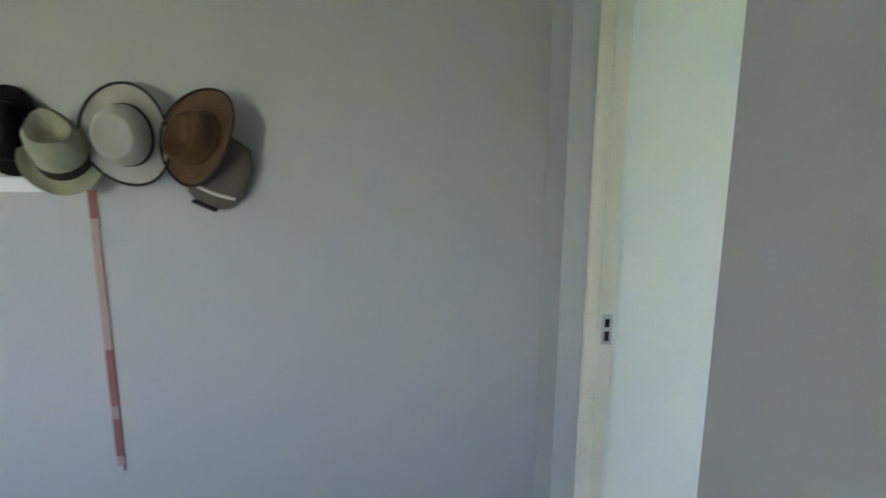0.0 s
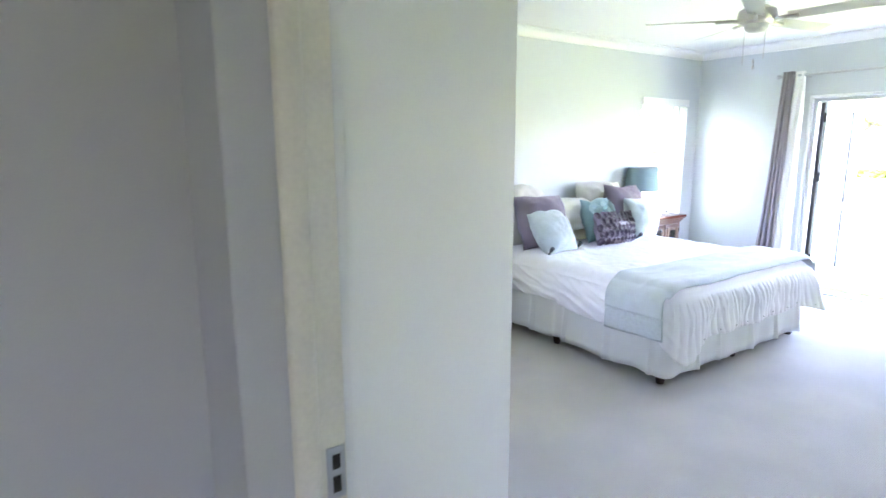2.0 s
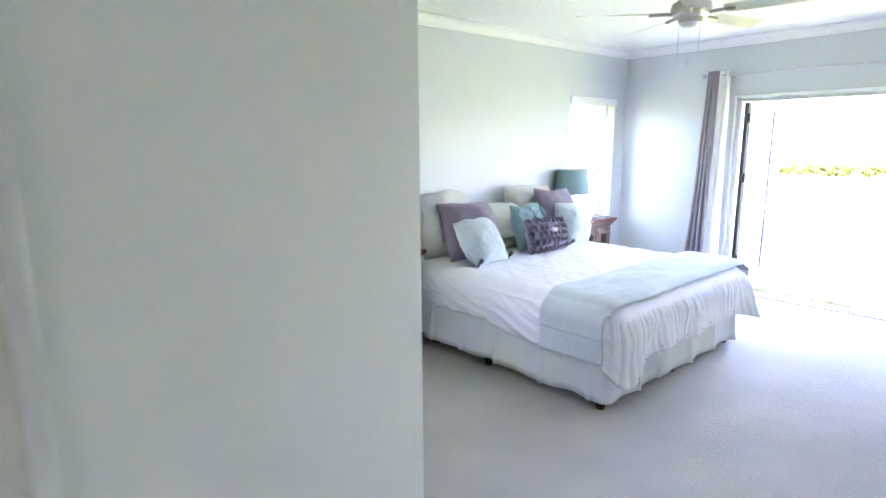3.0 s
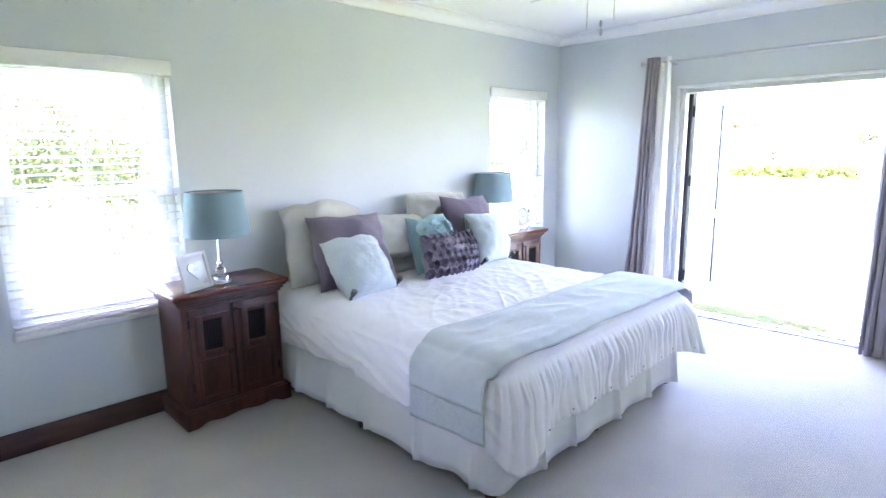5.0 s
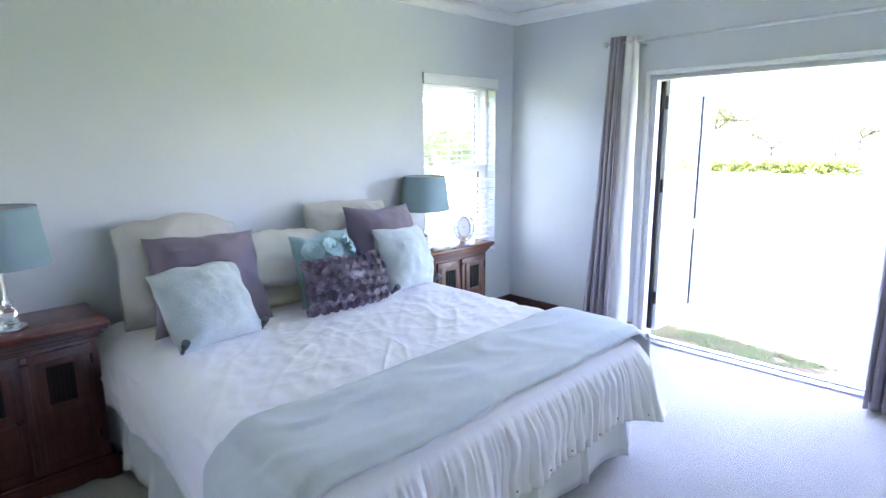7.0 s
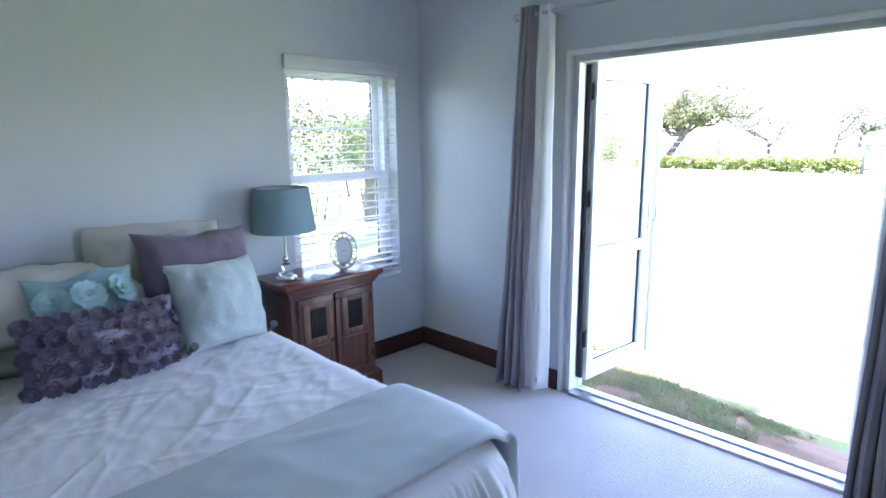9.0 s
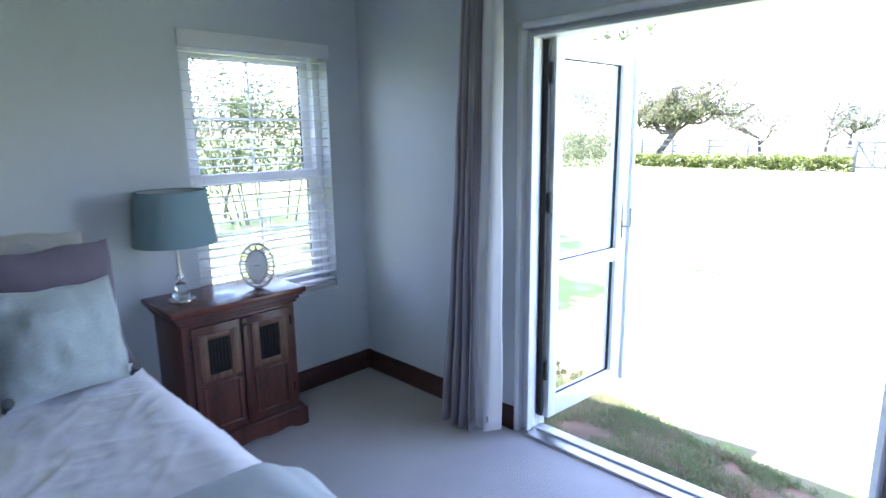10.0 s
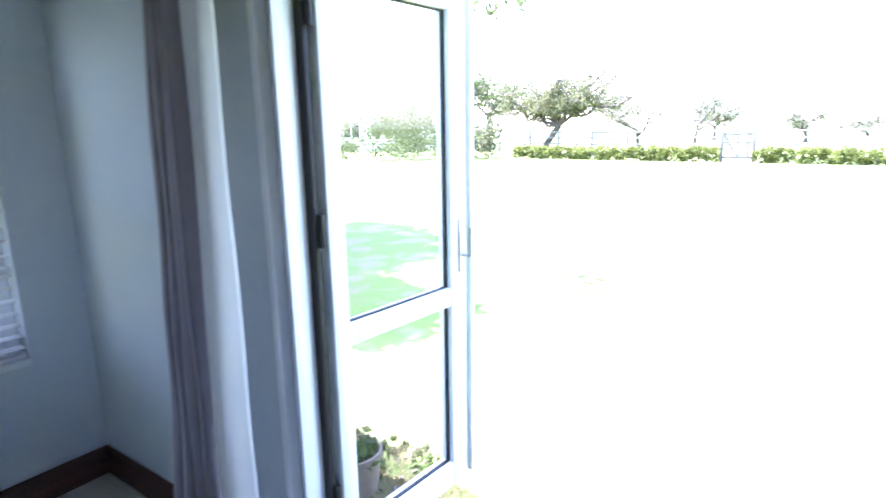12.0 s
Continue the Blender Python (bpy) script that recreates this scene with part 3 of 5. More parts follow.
# ---- curtains and rod ----
def curtain(y0, y1, label, folds, spread, seed, shift=0.0):
    """A bunched floor-length curtain hung from eyelets; it spreads a little toward the floor."""
    t = thing("curtain", label, "curtain", pose(5.845, (y0 + y1) / 2, 0), "garden door curtains")
    rnd = random.Random(seed)
    n, rows = folds * 16, 40
    ph = [rnd.uniform(-0.5, 0.5) for _ in range(folds + 1)]
    outer, w = [], y1 - y0
    for r in range(rows + 1):
        f = r / rows
        z = 2.365 - f * 2.35
        row = []
        for k in range(n + 1):
            u = k / n
            a = u * folds * 2 * math.pi
            jit = ph[min(int(u * folds), folds)] * f
            amp = (0.040 + 0.030 * f) * (1 + 0.35 * nz(u * 3, f * 2, seed))
            x = -amp * math.cos(a + jit) - 0.045 * f + 0.012 * nz(u * 5, f * 5, seed + 3)
            y = (u - 0.5) * w * (1 + spread * f * f) + shift * f + min(0.018, w * 0.09) * math.sin(2 * a + jit) + 0.01 * nz(u * 4, f * 3, seed + 7)
            row.append((min(x, 0.085), y, z))
        outer.append(row)
    bm = grid_mesh(outer)
    cloth = part("cloth", bm, M_CURTAIN, t)
    sol = cloth.modifiers.new("thickness", "SOLIDIFY")
    sol.thickness = 0.004
    for k in range(folds):
        yy = ((k + 0.5) / folds - 0.5) * w
        e = lathe([(0.020, -0.004), (0.028, -0.004), (0.030, 0), (0.028, 0.004), (0.020, 0.004), (0.020, -0.004)], 20)
        o = part("eyelet", e, M_STEEL, t, "steel eyelet ring")
        o.matrix_basis = pose(0.0, yy, 2.32, 90, 0, 0) @ pose(0, 0, 0, 0, 20 * (-1) ** k, 0)
    return t, outer


ct, outer = curtain(2.842, 2.948, "grey-mauve curtain bunched beside the garden door, pale lining turned out", 3, 0.95, 11, 0.062)
# pale lining turned out along the edge by the door
rows = []
for k in range(41):
    f = k / 40
    rows.append([(0.010 - 0.050 * f - (0.020 + 0.022 * f) * math.sin(math.pi * u) - 0.012 * math.sin(3 * math.pi * u + 2 * f) + 0.010 * nz(u * 3, f * 4, 2.0), -0.046 + 0.012 * f - (0.112 + 0.050 * f) * u + 0.006 * nz(f * 4, u * 2, 6.0), 2.36 - 2.33 * f + 0.03 * u * f) for u in [q / 20 for q in range(21)]])
lin = part("lining", grid_mesh(rows), M_LINING, ct, "pale curtain lining edge")
sol = lin.modifiers.new("thickness", "SOLIDIFY")
sol.thickness = 0.003
part("lining_tag", box(-0.084, -0.080, -0.150, -0.125, 0.10, 0.135), M_TEXTBAR, ct)
curtain(0.86, 1.105, "grey-mauve curtain bunched at the far jamb", 5, 0.18, 23)

rod = thing("curtain_rod", "brushed steel curtain rod with ball ends over the garden door", "curtain rod", pose(5.845, 0, 2.32))
part("pole", tube([(0, 0.78, 0), (0, 3.0, 0)], 0.0125, 14), M_STEEL, rod)
for y in (0.77, 3.01):
    ob = part("finial", lathe([(0, -0.022), (0.014, -0.019), (0.021, -0.008), (0.021, 0.008), (0.014, 0.019), (0, 0.022)], 16), M_STEEL, rod)
    ob.location = (0, y, 0)
for y in (0.90, 2.735):
    ob = part("bracket", tube([(0.0, y, -0.012), (0.05, y, -0.02), (0.109, y, -0.02)], 0.007, 8), M_STEEL, rod)


# ---- bed ----
BX0, BX1, BY0, BY1 = 2.43, 4.32, 1.90, 3.96
BZ = 0.650
bed = thing("bed", "king-size bed base and mattress with a white pleated valance", "bed", pose((BX0 + BX1) / 2, (BY0 + BY1) / 2, 0))
hw, hl = (BX1 - BX0) / 2, (BY1 - BY0) / 2
part("base", box(-hw + 0.02, hw - 0.02, -hl + 0.02, hl, 0.11, 0.36, 0.02), M_SKIRTCLOTH, bed)
part("mattress", box(-hw + 0.01, hw - 0.01, -hl + 0.01, hl, 0.362, BZ - 0.03, 0.05, seg=4), M_PILLOW, bed)
for lx in (-hw + 0.05, 0, hw - 0.05):
    for ly in (-hl + 0.06, 0.0, hl - 0.08):
        ob = part("leg", lathe([(0, 0), (0.026, 0), (0.030, 0.02), (0.036, 0.09), (0.036, 0.112), (0, 0.112)], 14), M_LEG, bed, "dark turned wooden leg")
        ob.location = (lx, ly, 0)


def u_path(x0, x1, y0, y1, r, step):
    """Points with outward normals down the left side, round the foot and up the other side."""
    out = []
    n = max(2, int((y1 - y0 - r) / step))
    out += [((x0, y1 + (y0 + r - y1) * k / n), (-1, 0)) for k in range(n)]
    m = max(4, int(r * 1.57 / step))
    out += [((x0 + r - r * math.cos(a), y0 + r - r * math.sin(a)), (-math.cos(a), -math.sin(a))) for a in [math.pi / 2 * k / m for k in range(m)]]
    n2 = max(2, int((x1 - x0 - 2 * r) / step))
    out += [((x0 + r + (x1 - x0 - 2 * r) * k / n2, y0), (0, -1)) for k in range(n2)]
    out += [((x1 - r + r * math.sin(a), y0 + r - r * math.cos(a)), (math.sin(a), -math.cos(a))) for a in [math.pi / 2 * k / m for k in range(m)]]
    out += [((x1, y0 + r + (y1 - y0 - r) * k / n), (1, 0)) for k in range(n + 1)]
    return out


def valance():
    """Gathered cloth round the base, split at the corners and the middle of the sides."""
    rows = [[] for _ in range(9)]
    s = 0.0
    pts = u_path(-hw - 0.012, hw + 0.012, -hl - 0.012, hl - 0.06, 0.05, 0.014)
    last = None
    for (x, y), (nx, ny) in pts:
        if last:
            s += math.hypot(x - last[0], y - last[1])
        last = (x, y)
        fold = 0.010 * math.sin(s * 17 + 3.0 * nz(s * 2, 1.0)) + 0.020 * nz(s * 6, 3.1) + 0.030 * max(0, 1 - abs(math.sin(s * 8.3 + 1.2 * nz(s * 2, 9.0))) * 4.5)
        pleat = 0.022 * math.exp(-((abs(y + 0.05) - 0.0) / 0.035) ** 2) * abs(nx)
        for j in range(9):
            f = j / 8
            o = (fold + pleat) * (0.15 + 0.85 * f) + 0.012 * f
            rows[j].append((x + nx * o, y + ny * o, 0.42 - f * (0.352 + 0.012 * nz(s * 3, 7.7) - 0.02 * abs(nx) * (1 if abs(y + 0.05) < 0.05 else 0))))
    ob = part("valance", grid_mesh(rows), M_SKIRTCLOTH, bed, "white gathered valance")
    m = ob.modifiers.new("thickness", "SOLIDIFY")
    m.thickness = 0.003


valance()


def duvet():
    """White cover: wrinkled top, loose side falls and a gathered flounce at the foot."""
    x0, x1, y0, y1, r = BX0 - 0.030, BX1 + 0.055, BY0 - 0.05, BY1 - 0.06, 0.13
    pts = u_path(x0, x1, y0, y1, r, 0.0085)
    cx = (x0 + x1) / 2
    spine_end = y0 + 0.8
    NT, NS = 74, 26
    cols, s, last = [], 0.0, None
    for (x, y), (nx, ny) in pts:
        if last:
            s += math.hypot(x - last[0], y - last[1])
        last = (x, y)
        foot = max(0.0, -ny) ** 1.5
        left = 1.0 if nx < 0 else 0.6
        sx, sy = cx, max(y, spine_end)
        col = []
        for j in range(NT):
            f = j / NT
            px, py = sx + (x - sx) * f, sy + (y - sy) * f
            q = px * 0.8 + py * 0.6
            w = 0.010 * nz(px * 2.2, py * 2.6, 1.7) + 0.007 * max(0, nz(q * 2.2, (px - py) * 8, 4.4)) + 0.005 * max(0, nz(px * 7 + py * 3, py * 2.0, 6.6)) + 0.006 * nz(px * 11, py * 9, 9.1)
            ra = abs(nz(q * 1.5, (px - py) * 5.5, 14.4))
            rb = abs(nz(px * 2.2 - py * 5.5, py * 1.2 + px * 0.8, 17.0))
            rc = abs(nz(px * 6.0 + py * 2.0, py * 5.0 - px * 2.0, 31.0))
            rd = abs(nz(px * 3.0 + py * 10.0, px * 2.6 - py * 1.4, 41.0))
            re = abs(nz(px * 13.0 - py * 4.0, py * 4.0 + px * 1.5, 47.0))
            w += (0.004 * max(0, 1 - ra * 6.5) + 0.003 * max(0, 1 - rb * 7) + 0.0025 * max(0, 1 - rc * 5) + 0.0035 * max(0, 1 - rd * 4.5) + 0.0022 * max(0, 1 - re * 4)) * (1.0 - 0.35 * f)
            if py < BY0 + 0.56:
                w *= max(0.15, (py - BY0 - 0.46) / 0.10)
            edge = max(0.0, f - 0.85) / 0.15
            z = BZ + 0.028 + w * (0.8 + 0.3 * left * f) - 0.085 * edge ** 2.6
            if edge > 0:
                px += nx * 0.004 * edge
            col.append((px, py, z))
        ez = col[-1][2]
        drop = (0.235 + 0.02 * nz(s * 2.5, 5.0)) * (1 - foot) + foot * (0.29 + 0.018 * nz(s * 3, 8.0) + 0.16 * math.exp(-((x - BX0 - 0.02) / 0.20) ** 2) + 0.05 * math.exp(-((x - BX1) / 0.15) ** 2))
        if nx < -0.5 and y < BY0 + 0.95:
            drop += 0.05 * max(0, 1 - abs(y - BY0 - 0.6) / 0.6)
        fold = s * 112 + 3.2 * nz(s * 3.5, 0.3)
        gather = 0.6 * math.sin(s * 236 + 4 * nz(s * 7, 2.0)) + 0.4 * math.sin(s * 171 + 1.3)
        for j in range(1, NS + 1):
            f = j / NS
            out = 0.030 * math.sin(min(1.0, f * 2.2) * math.pi / 2)
            big = 0.016 * nz(s * 3.2, f * 1.3, 2.0) * f
            slant = 0.020 * max(-0.3, nz(s * 2.0 + f * 1.2, f * 3.5 - s * 2.0, 3.0)) * left * (1 - foot)
            slant += 0.013 * max(0, 1 - abs(nz(s * 1.2 + f * 0.7, f * 3.0 - s * 4.0, 23.0)) * 4) * left * (1 - foot) * min(1, f * 4)
            sway = 1.6 * nz(s * 5, f * 1.6, 19.0) * f
            ridge = abs(math.sin(fold * 0.5 + sway)) ** 0.7
            keep = 0.55 + 0.6 * nz(s * 9, f * 1.2, 15.0)
            ruff = foot * (0.009 * gather * min(1, f * 6) * (1 - f) + 0.040 * ridge * keep * min(1, f * 4) * (1 - 0.35 * f) + 0.034 * nz(s * 5 + 0.6 * f, f * 1.1, 16.0) * min(1, f * 1.8))
            o = out + big + slant + ruff + (0.02 + 0.09 * math.exp(-((x - BX1) / 0.18) ** 2)) * f * foot
            col.append((x + nx * o, y + ny * o, ez - drop * f))
        cols.append(col)
    rows = [list(rw) for rw in zip(*cols)]
    t = thing("duvet", "rumpled white cotton duvet with a gathered flounce on the bed", "bedding")
    bm = grid_mesh(rows)
    bmesh.ops.remove_doubles(bm, verts=bm.verts, dist=0.0004)
    ob = part("cover", bm, M_DUVET, t)
    m = ob.modifiers.new("thickness", "SOLIDIFY")
    m.thickness, m.offset = 0.008, -1
    hem = [p for p in rows[-2] if p[1] < y0 + 0.02 and x0 + 0.2 < p[0] < x1 - 0.1]
    for k in range(9):
        px, py, pz = hem[int((k + 0.5) / 9 * len(hem))]
        b = part("button", lathe([(0, -0.002), (0.0035, -0.002), (0.005, 0), (0.0035, 0.002), (0, 0.002)], 12), M_BUTTON, t, "small grey button")
        b.matrix_basis = pose(px, py - 0.003, pz + 0.02, 90, 0, 0)
    return t


duvet()


def runner():
    """Pale blue throw laid over the foot of the bed, hanging at both sides."""
    x0, x1 = BX0 - 0.078, BX1 + 0.103
    ya, yb = BY0 - 0.035, BY0 + 0.435
    rows = []
    NU, NV = 150, 46
    fall = 0.30
    flat = x1 - x0
    total = flat + 2 * fall
    for i in range(NU + 1):
        d = total * i / NU
        row = []
        for j in range(NV + 1):
            v = j / NV
            y = ya + (yb - ya) * v + (0.022 * nz(d * 2.0, 1.0) + 0.008 * nz(d * 7.0, 3.0)) * (1 - v) + 0.02 * nz(d * 1.6, 5.0) * v
            w = 0.008 * nz(d * 3, y * 4, 3.0) + 0.007 * max(0, 1 - abs(nz(d * 2.4 + y * 3, y * 3.5 - d, 8.0)) * 5)
            if d < fall:
                h = fall - d
                x, z = x0 - 0.012 + 0.02 * nz(y * 5, h * 2, 1.0) - 0.03 * h, BZ + 0.0 - h * (1 + 0.05 * v)
                k = min(1.0, h / 0.06)
                x += 0.05 * (1 - k) ** 2
            elif d > total - fall:
                h = d - total + fall
                x, z = x1 + 0.012 + 0.02 * nz(y * 5, h * 2, 2.0) + 0.03 * h, BZ + 0.0 - h
                k = min(1.0, h / 0.06)
                x -= 0.05 * (1 - k) ** 2
            else:
                x = x0 + 0.038 + (d - fall) * (flat - 0.076) / flat
                e = min(d - fall, total - fall - d)
                z = BZ + 0.056 + w - 0.050 * math.exp(-((e / 0.06) ** 2))
                z -= 0.035 * max(0, 1 - v / 0.12) ** 2
            row.append((x, y, z))
        rows.append(row)
    t = thing("throw", "pale blue-grey woven throw across the foot of the bed", "throw")
    cut = int(NU * 0.15 / total)
    for nm, some, material, label in (("cloth", rows[cut:], M_RUNNER, ""), ("knitted_border", rows[:cut + 1], M_KNIT, "coarser knitted border")):
        ob = part(nm, grid_mesh(some), material, t, label)
        m = ob.modifiers.new("thickness", "SOLIDIFY")
        m.thickness, m.offset = 0.008, 1
    return t


runner()


# ---- pillows and cushions ----
def puff(u, v):
    """How full a stuffed square is at (u, v), from 0 at its seam to 1 in the middle."""
    return max(0.0, 1 - abs(u) ** 2.3) ** 0.58 * max(0.0, 1 - abs(v) ** 2.3) ** 0.58


def pillow_mesh(w, h, t, n=30, pinch=0.06, seed=1, wrinkle=0.010, flange=0.0, droop=0.0):
    """A stuffed square, standing on its lower edge in its own xz plane, plump in y; corners pulled to points."""
    bm = bmesh.new()
    sides = []
    for s in (1, -1):
        rows = []
        for j in range(n + 1):
            v = math.sin((-1 + 2 * j / n) * math.pi / 2)
            row = []
            for i in range(n + 1):
                u = math.sin((-1 + 2 * i / n) * math.pi / 2)
                full = puff(u, v)
                x = u * w / 2 * (1 - pinch * (1 - v * v) * abs(u) ** 3)
                z = v * h / 2 * (1 - pinch * (1 - u * u) * abs(v) ** 3)
                x += 0.022 * nz(v * 1.6, seed * 3.1, u) * abs(u) ** 2
                z += 0.024 * nz(u * 1.6, seed * 5.3) * max(0, v) ** 2
                wr = wrinkle * (nz(u * 2.2 + seed * 7, v * 2.2, s * 2.0) + 0.6 * nz(u * 5, v * 5 + seed * 3, s * 5.0) + 0.6 * max(0, 1 - abs(nz(u * 1.5 + v + seed, v * 1.5 - u, s * 8.0)) * 6)) * min(1, full * 2)
                z -= droop * h * (abs(u) ** 3 * max(0, v) ** 2 - 0.45 * nz(u * 2.4 + seed * 2.3, 4.0) * max(0, v) ** 2)
                row.append((x, s * (t / 2 * full + wr) + droop * 0.12 * max(0, v) ** 3 * (0.4 + abs(u)), z + h / 2))
            rows.append(row)
        sides.append(rows)
    for rows in sides:
        grid_mesh(rows, bm)
    if flange:
        rim = []
        for k in range(4 * n):
            e, f = divmod(k, n)
            u, v = ((-1 + 2 * f / n, -1), (1, -1 + 2 * f / n), (1 - 2 * f / n, 1), (-1, 1 - 2 * f / n))[e]
            j, i = round((v + 1) * n / 2), round((u + 1) * n / 2)
            p = Vector(sides[0][j][i])
            q = p + Vector((u if abs(u) == 1 else 0, 0, v if abs(v) == 1 else 0)) * flange
            q.y += 0.008 * nz(k * 0.2, seed)
            rim.append((p, q))
        rim.append(rim[0])
        grid_mesh([[p for p, _ in rim], [q for _, q in rim], [q - Vector((0, 0.004, 0)) for _, q in rim], [p - Vector((0, 0.004, 0)) for p, _ in rim]], bm)
    bmesh.ops.remove_doubles(bm, verts=bm.verts, dist=0.0006)
    return bm


TOP = BZ + 0.038


def cushion(x, y, z, lean, turn, size, material, label, roll=0.0, category="cushion", group="cushions on the bed", pinch=0.06, seed=1, wrinkle=0.016, flange=0.0, droop=0.0):
    w, h, t = size
    m = pose(x, y, z) @ pose(0, 0, 0, 0, 0, turn) @ pose(0, 0, 0, lean, 0, 0) @ pose(0, 0, 0, 0, roll, 0)
    th = thing("cushion" if category == "cushion" else "pillow", label, category, m, group)
    part("cover", pillow_mesh(w, h, t, pinch=pinch, seed=seed, wrinkle=wrinkle, flange=flange, droop=droop), material, th)
    return th


# lean: negative tips the top back towards the wall (+y)
cushion(2.835, 3.72, TOP - 0.02, -13, 2, (0.64, 0.565, 0.25), M_BEIGE, "big beige satin pillow with a flat border leaning on the wall", 2, "pillow", seed=1, pinch=0.0, flange=0.006, droop=0.09, wrinkle=0.030)
cushion(3.92, 3.72, TOP - 0.02, -13, -3, (0.64, 0.575, 0.25), M_BEIGE, "big beige satin pillow with a flat border leaning on the wall", 3, "pillow", seed=2, pinch=0.05, flange=0.006, droop=0.03, wrinkle=0.030)
cushion(3.45, 3.56, TOP + 0.03, -78, 3, (0.72, 0.46, 0.22), M_BEIGE, "cream cotton pillow lying flat on the bed", 0, "pillow", seed=3, wrinkle=0.016, pinch=-0.10)
cushion(3.45, 3.54, TOP + 0.155, -70, -4, (0.74, 0.47, 0.26), M_PILLOW, "white cotton pillow lying on another pillow", 0, "pillow", seed=4, wrinkle=0.022, droop=0.10, pinch=-0.10)
cushion(2.855, 3.415, TOP - 0.01, -29, -5, (0.58, 0.53, 0.29), M_MAUVE, "mauve linen cushion leaning on a beige pillow", 2, seed=5, pinch=0.09)
cushion(4.05, 3.46, TOP - 0.01, -18, 4, (0.56, 0.54, 0.29), M_MAUVE, "mauve linen cushion leaning on a beige pillow", 2, seed=6, pinch=0.10)
b1 = cushion(2.79, 3.185, TOP - 0.005, -36, 9, (0.445, 0.425, 0.25), M_BLUE, "pale blue velvet cushion with embossed flowers and corner tassels", 0, seed=7, pinch=0.07)
b2 = cushion(4.065, 3.275, TOP - 0.005, -22, 10, (0.44, 0.42, 0.26), M_BLUE, "pale blue velvet cushion with corner tassels", 2, seed=8, pinch=0.07)
tq = cushion(3.545, 3.390, TOP - 0.005, -19, 3, (0.42, 0.43, 0.21), M_TURQ, "turquoise cushion with a row of felt flowers", 0, seed=9, pinch=0.08)
rs = cushion(3.545, 3.235, TOP - 0.005, -14, 5, (0.58, 0.30, 0.19), M_LILAC, "plum cushion covered in satin roses", 2, seed=10, pinch=0.05)
for th, (w, h) in ((b1, (0.44, 0.42)), (b2, (0.44, 0.42))):
    for cx in (-1, 1):
        for cz in (0, 1):
            tas = lathe([(0, 0.0), (0.008, 0.003), (0.010, 0.012), (0.007, 0.02), (0.016, 0.05), (0.019, 0.075), (0, 0.078)], 10)
            ob = part("tassel", tas, M_TASSEL if cz == 0 else M_BLUE, th, "soft corner tassel")
            ob.matrix_basis = pose(cx * (w / 2 - 0.012), 0, 0.012 + cz * (h - 0.024), 70 if cz == 0 else 160, 0, 0) if cz == 0 else pose(cx * (w / 2 - 0.01), 0.01, h - 0.012, 165, cx * 20, 0)


def flower(r, petals, seed, layers=2):
    bm = bmesh.new()
    rnd = random.Random(seed)
    for L in range(layers):
        rr = r * (1 - 0.38 * L)
        for k in range(petals):
            a = 2 * math.pi * (k + 0.5 * L) / petals + rnd.uniform(-0.15, 0.15)
            rows = []
            for j in range(5):
                f = j / 4
                wid = rr * 0.55 * math.sin(math.pi * (0.12 + 0.80 * f)) ** 0.7 if j else 0.0
                row = []
                for i in range(5):
                    q = -1 + i / 2
                    d = rr * f
                    lift = 0.004 + (0.007 * L + 0.012 * f * f + 0.008 * q * q * f + rnd.uniform(-0.002, 0.002) if j else 0.0)
                    px, pz = d, q * wid
                    row.append((px * math.cos(a) - pz * math.sin(a), -lift * r / 0.06, px * math.sin(a) + pz * math.cos(a)))
                rows.append(row)
            grid_mesh(rows, bm)
    bmesh.ops.remove_doubles(bm, verts=bm.verts, dist=0.0002)
    return bm


for k, fx in enumerate((-0.125, -0.005, 0.118)):
    ob = part("felt_flower", flower(0.068, 8, 30 + k, 3), M_FELTFLOWER, tq)
    fz = 0.295 + 0.008 * k
    ob.matrix_basis = pose(fx, -0.105 * puff(fx / 0.21, fz / 0.215 - 1) - 0.002, fz, -24, 20 * k, 20 * fx / 0.12)
rosette = mesh_of("rose", flower(0.039, 7, 77, 3))
rosette.materials.append(M_ROSE)
for j in range(5):
    for i in range(9):
        u, v = -0.88 + 1.76 * i / 8 + (0.05 if j % 2 else -0.05), -0.80 + 1.6 * j / 4
        full = puff(u, v)
        ob = part("rose", rosette, M_ROSE, rs)
        ob.matrix_basis = pose(u * 0.283, -0.095 * full + 0.001, 0.150 + v * 0.145, random.uniform(-12, 12) - 35 * v, random.uniform(0, 90), random.uniform(-12, 12) + 35 * u)
# embossed flowers of the near blue cushion
for k in range(14):
    u, v = random.uniform(-0.35, 0.5), random.uniform(-0.3, 0.5)
    full = puff(u, v)
    ob = part("embossed_flower", flower(random.uniform(0.018, 0.030), 5, 100 + k, 1), M_BLUE, b1)
    ob.matrix_basis = pose(u * 0.22, -0.13 * full + 0.004, 0.225 + v * 0.22, -25 * v, random.uniform(0, 70), 25 * u) @ Matrix.Diagonal((1, 0.35, 1, 1))


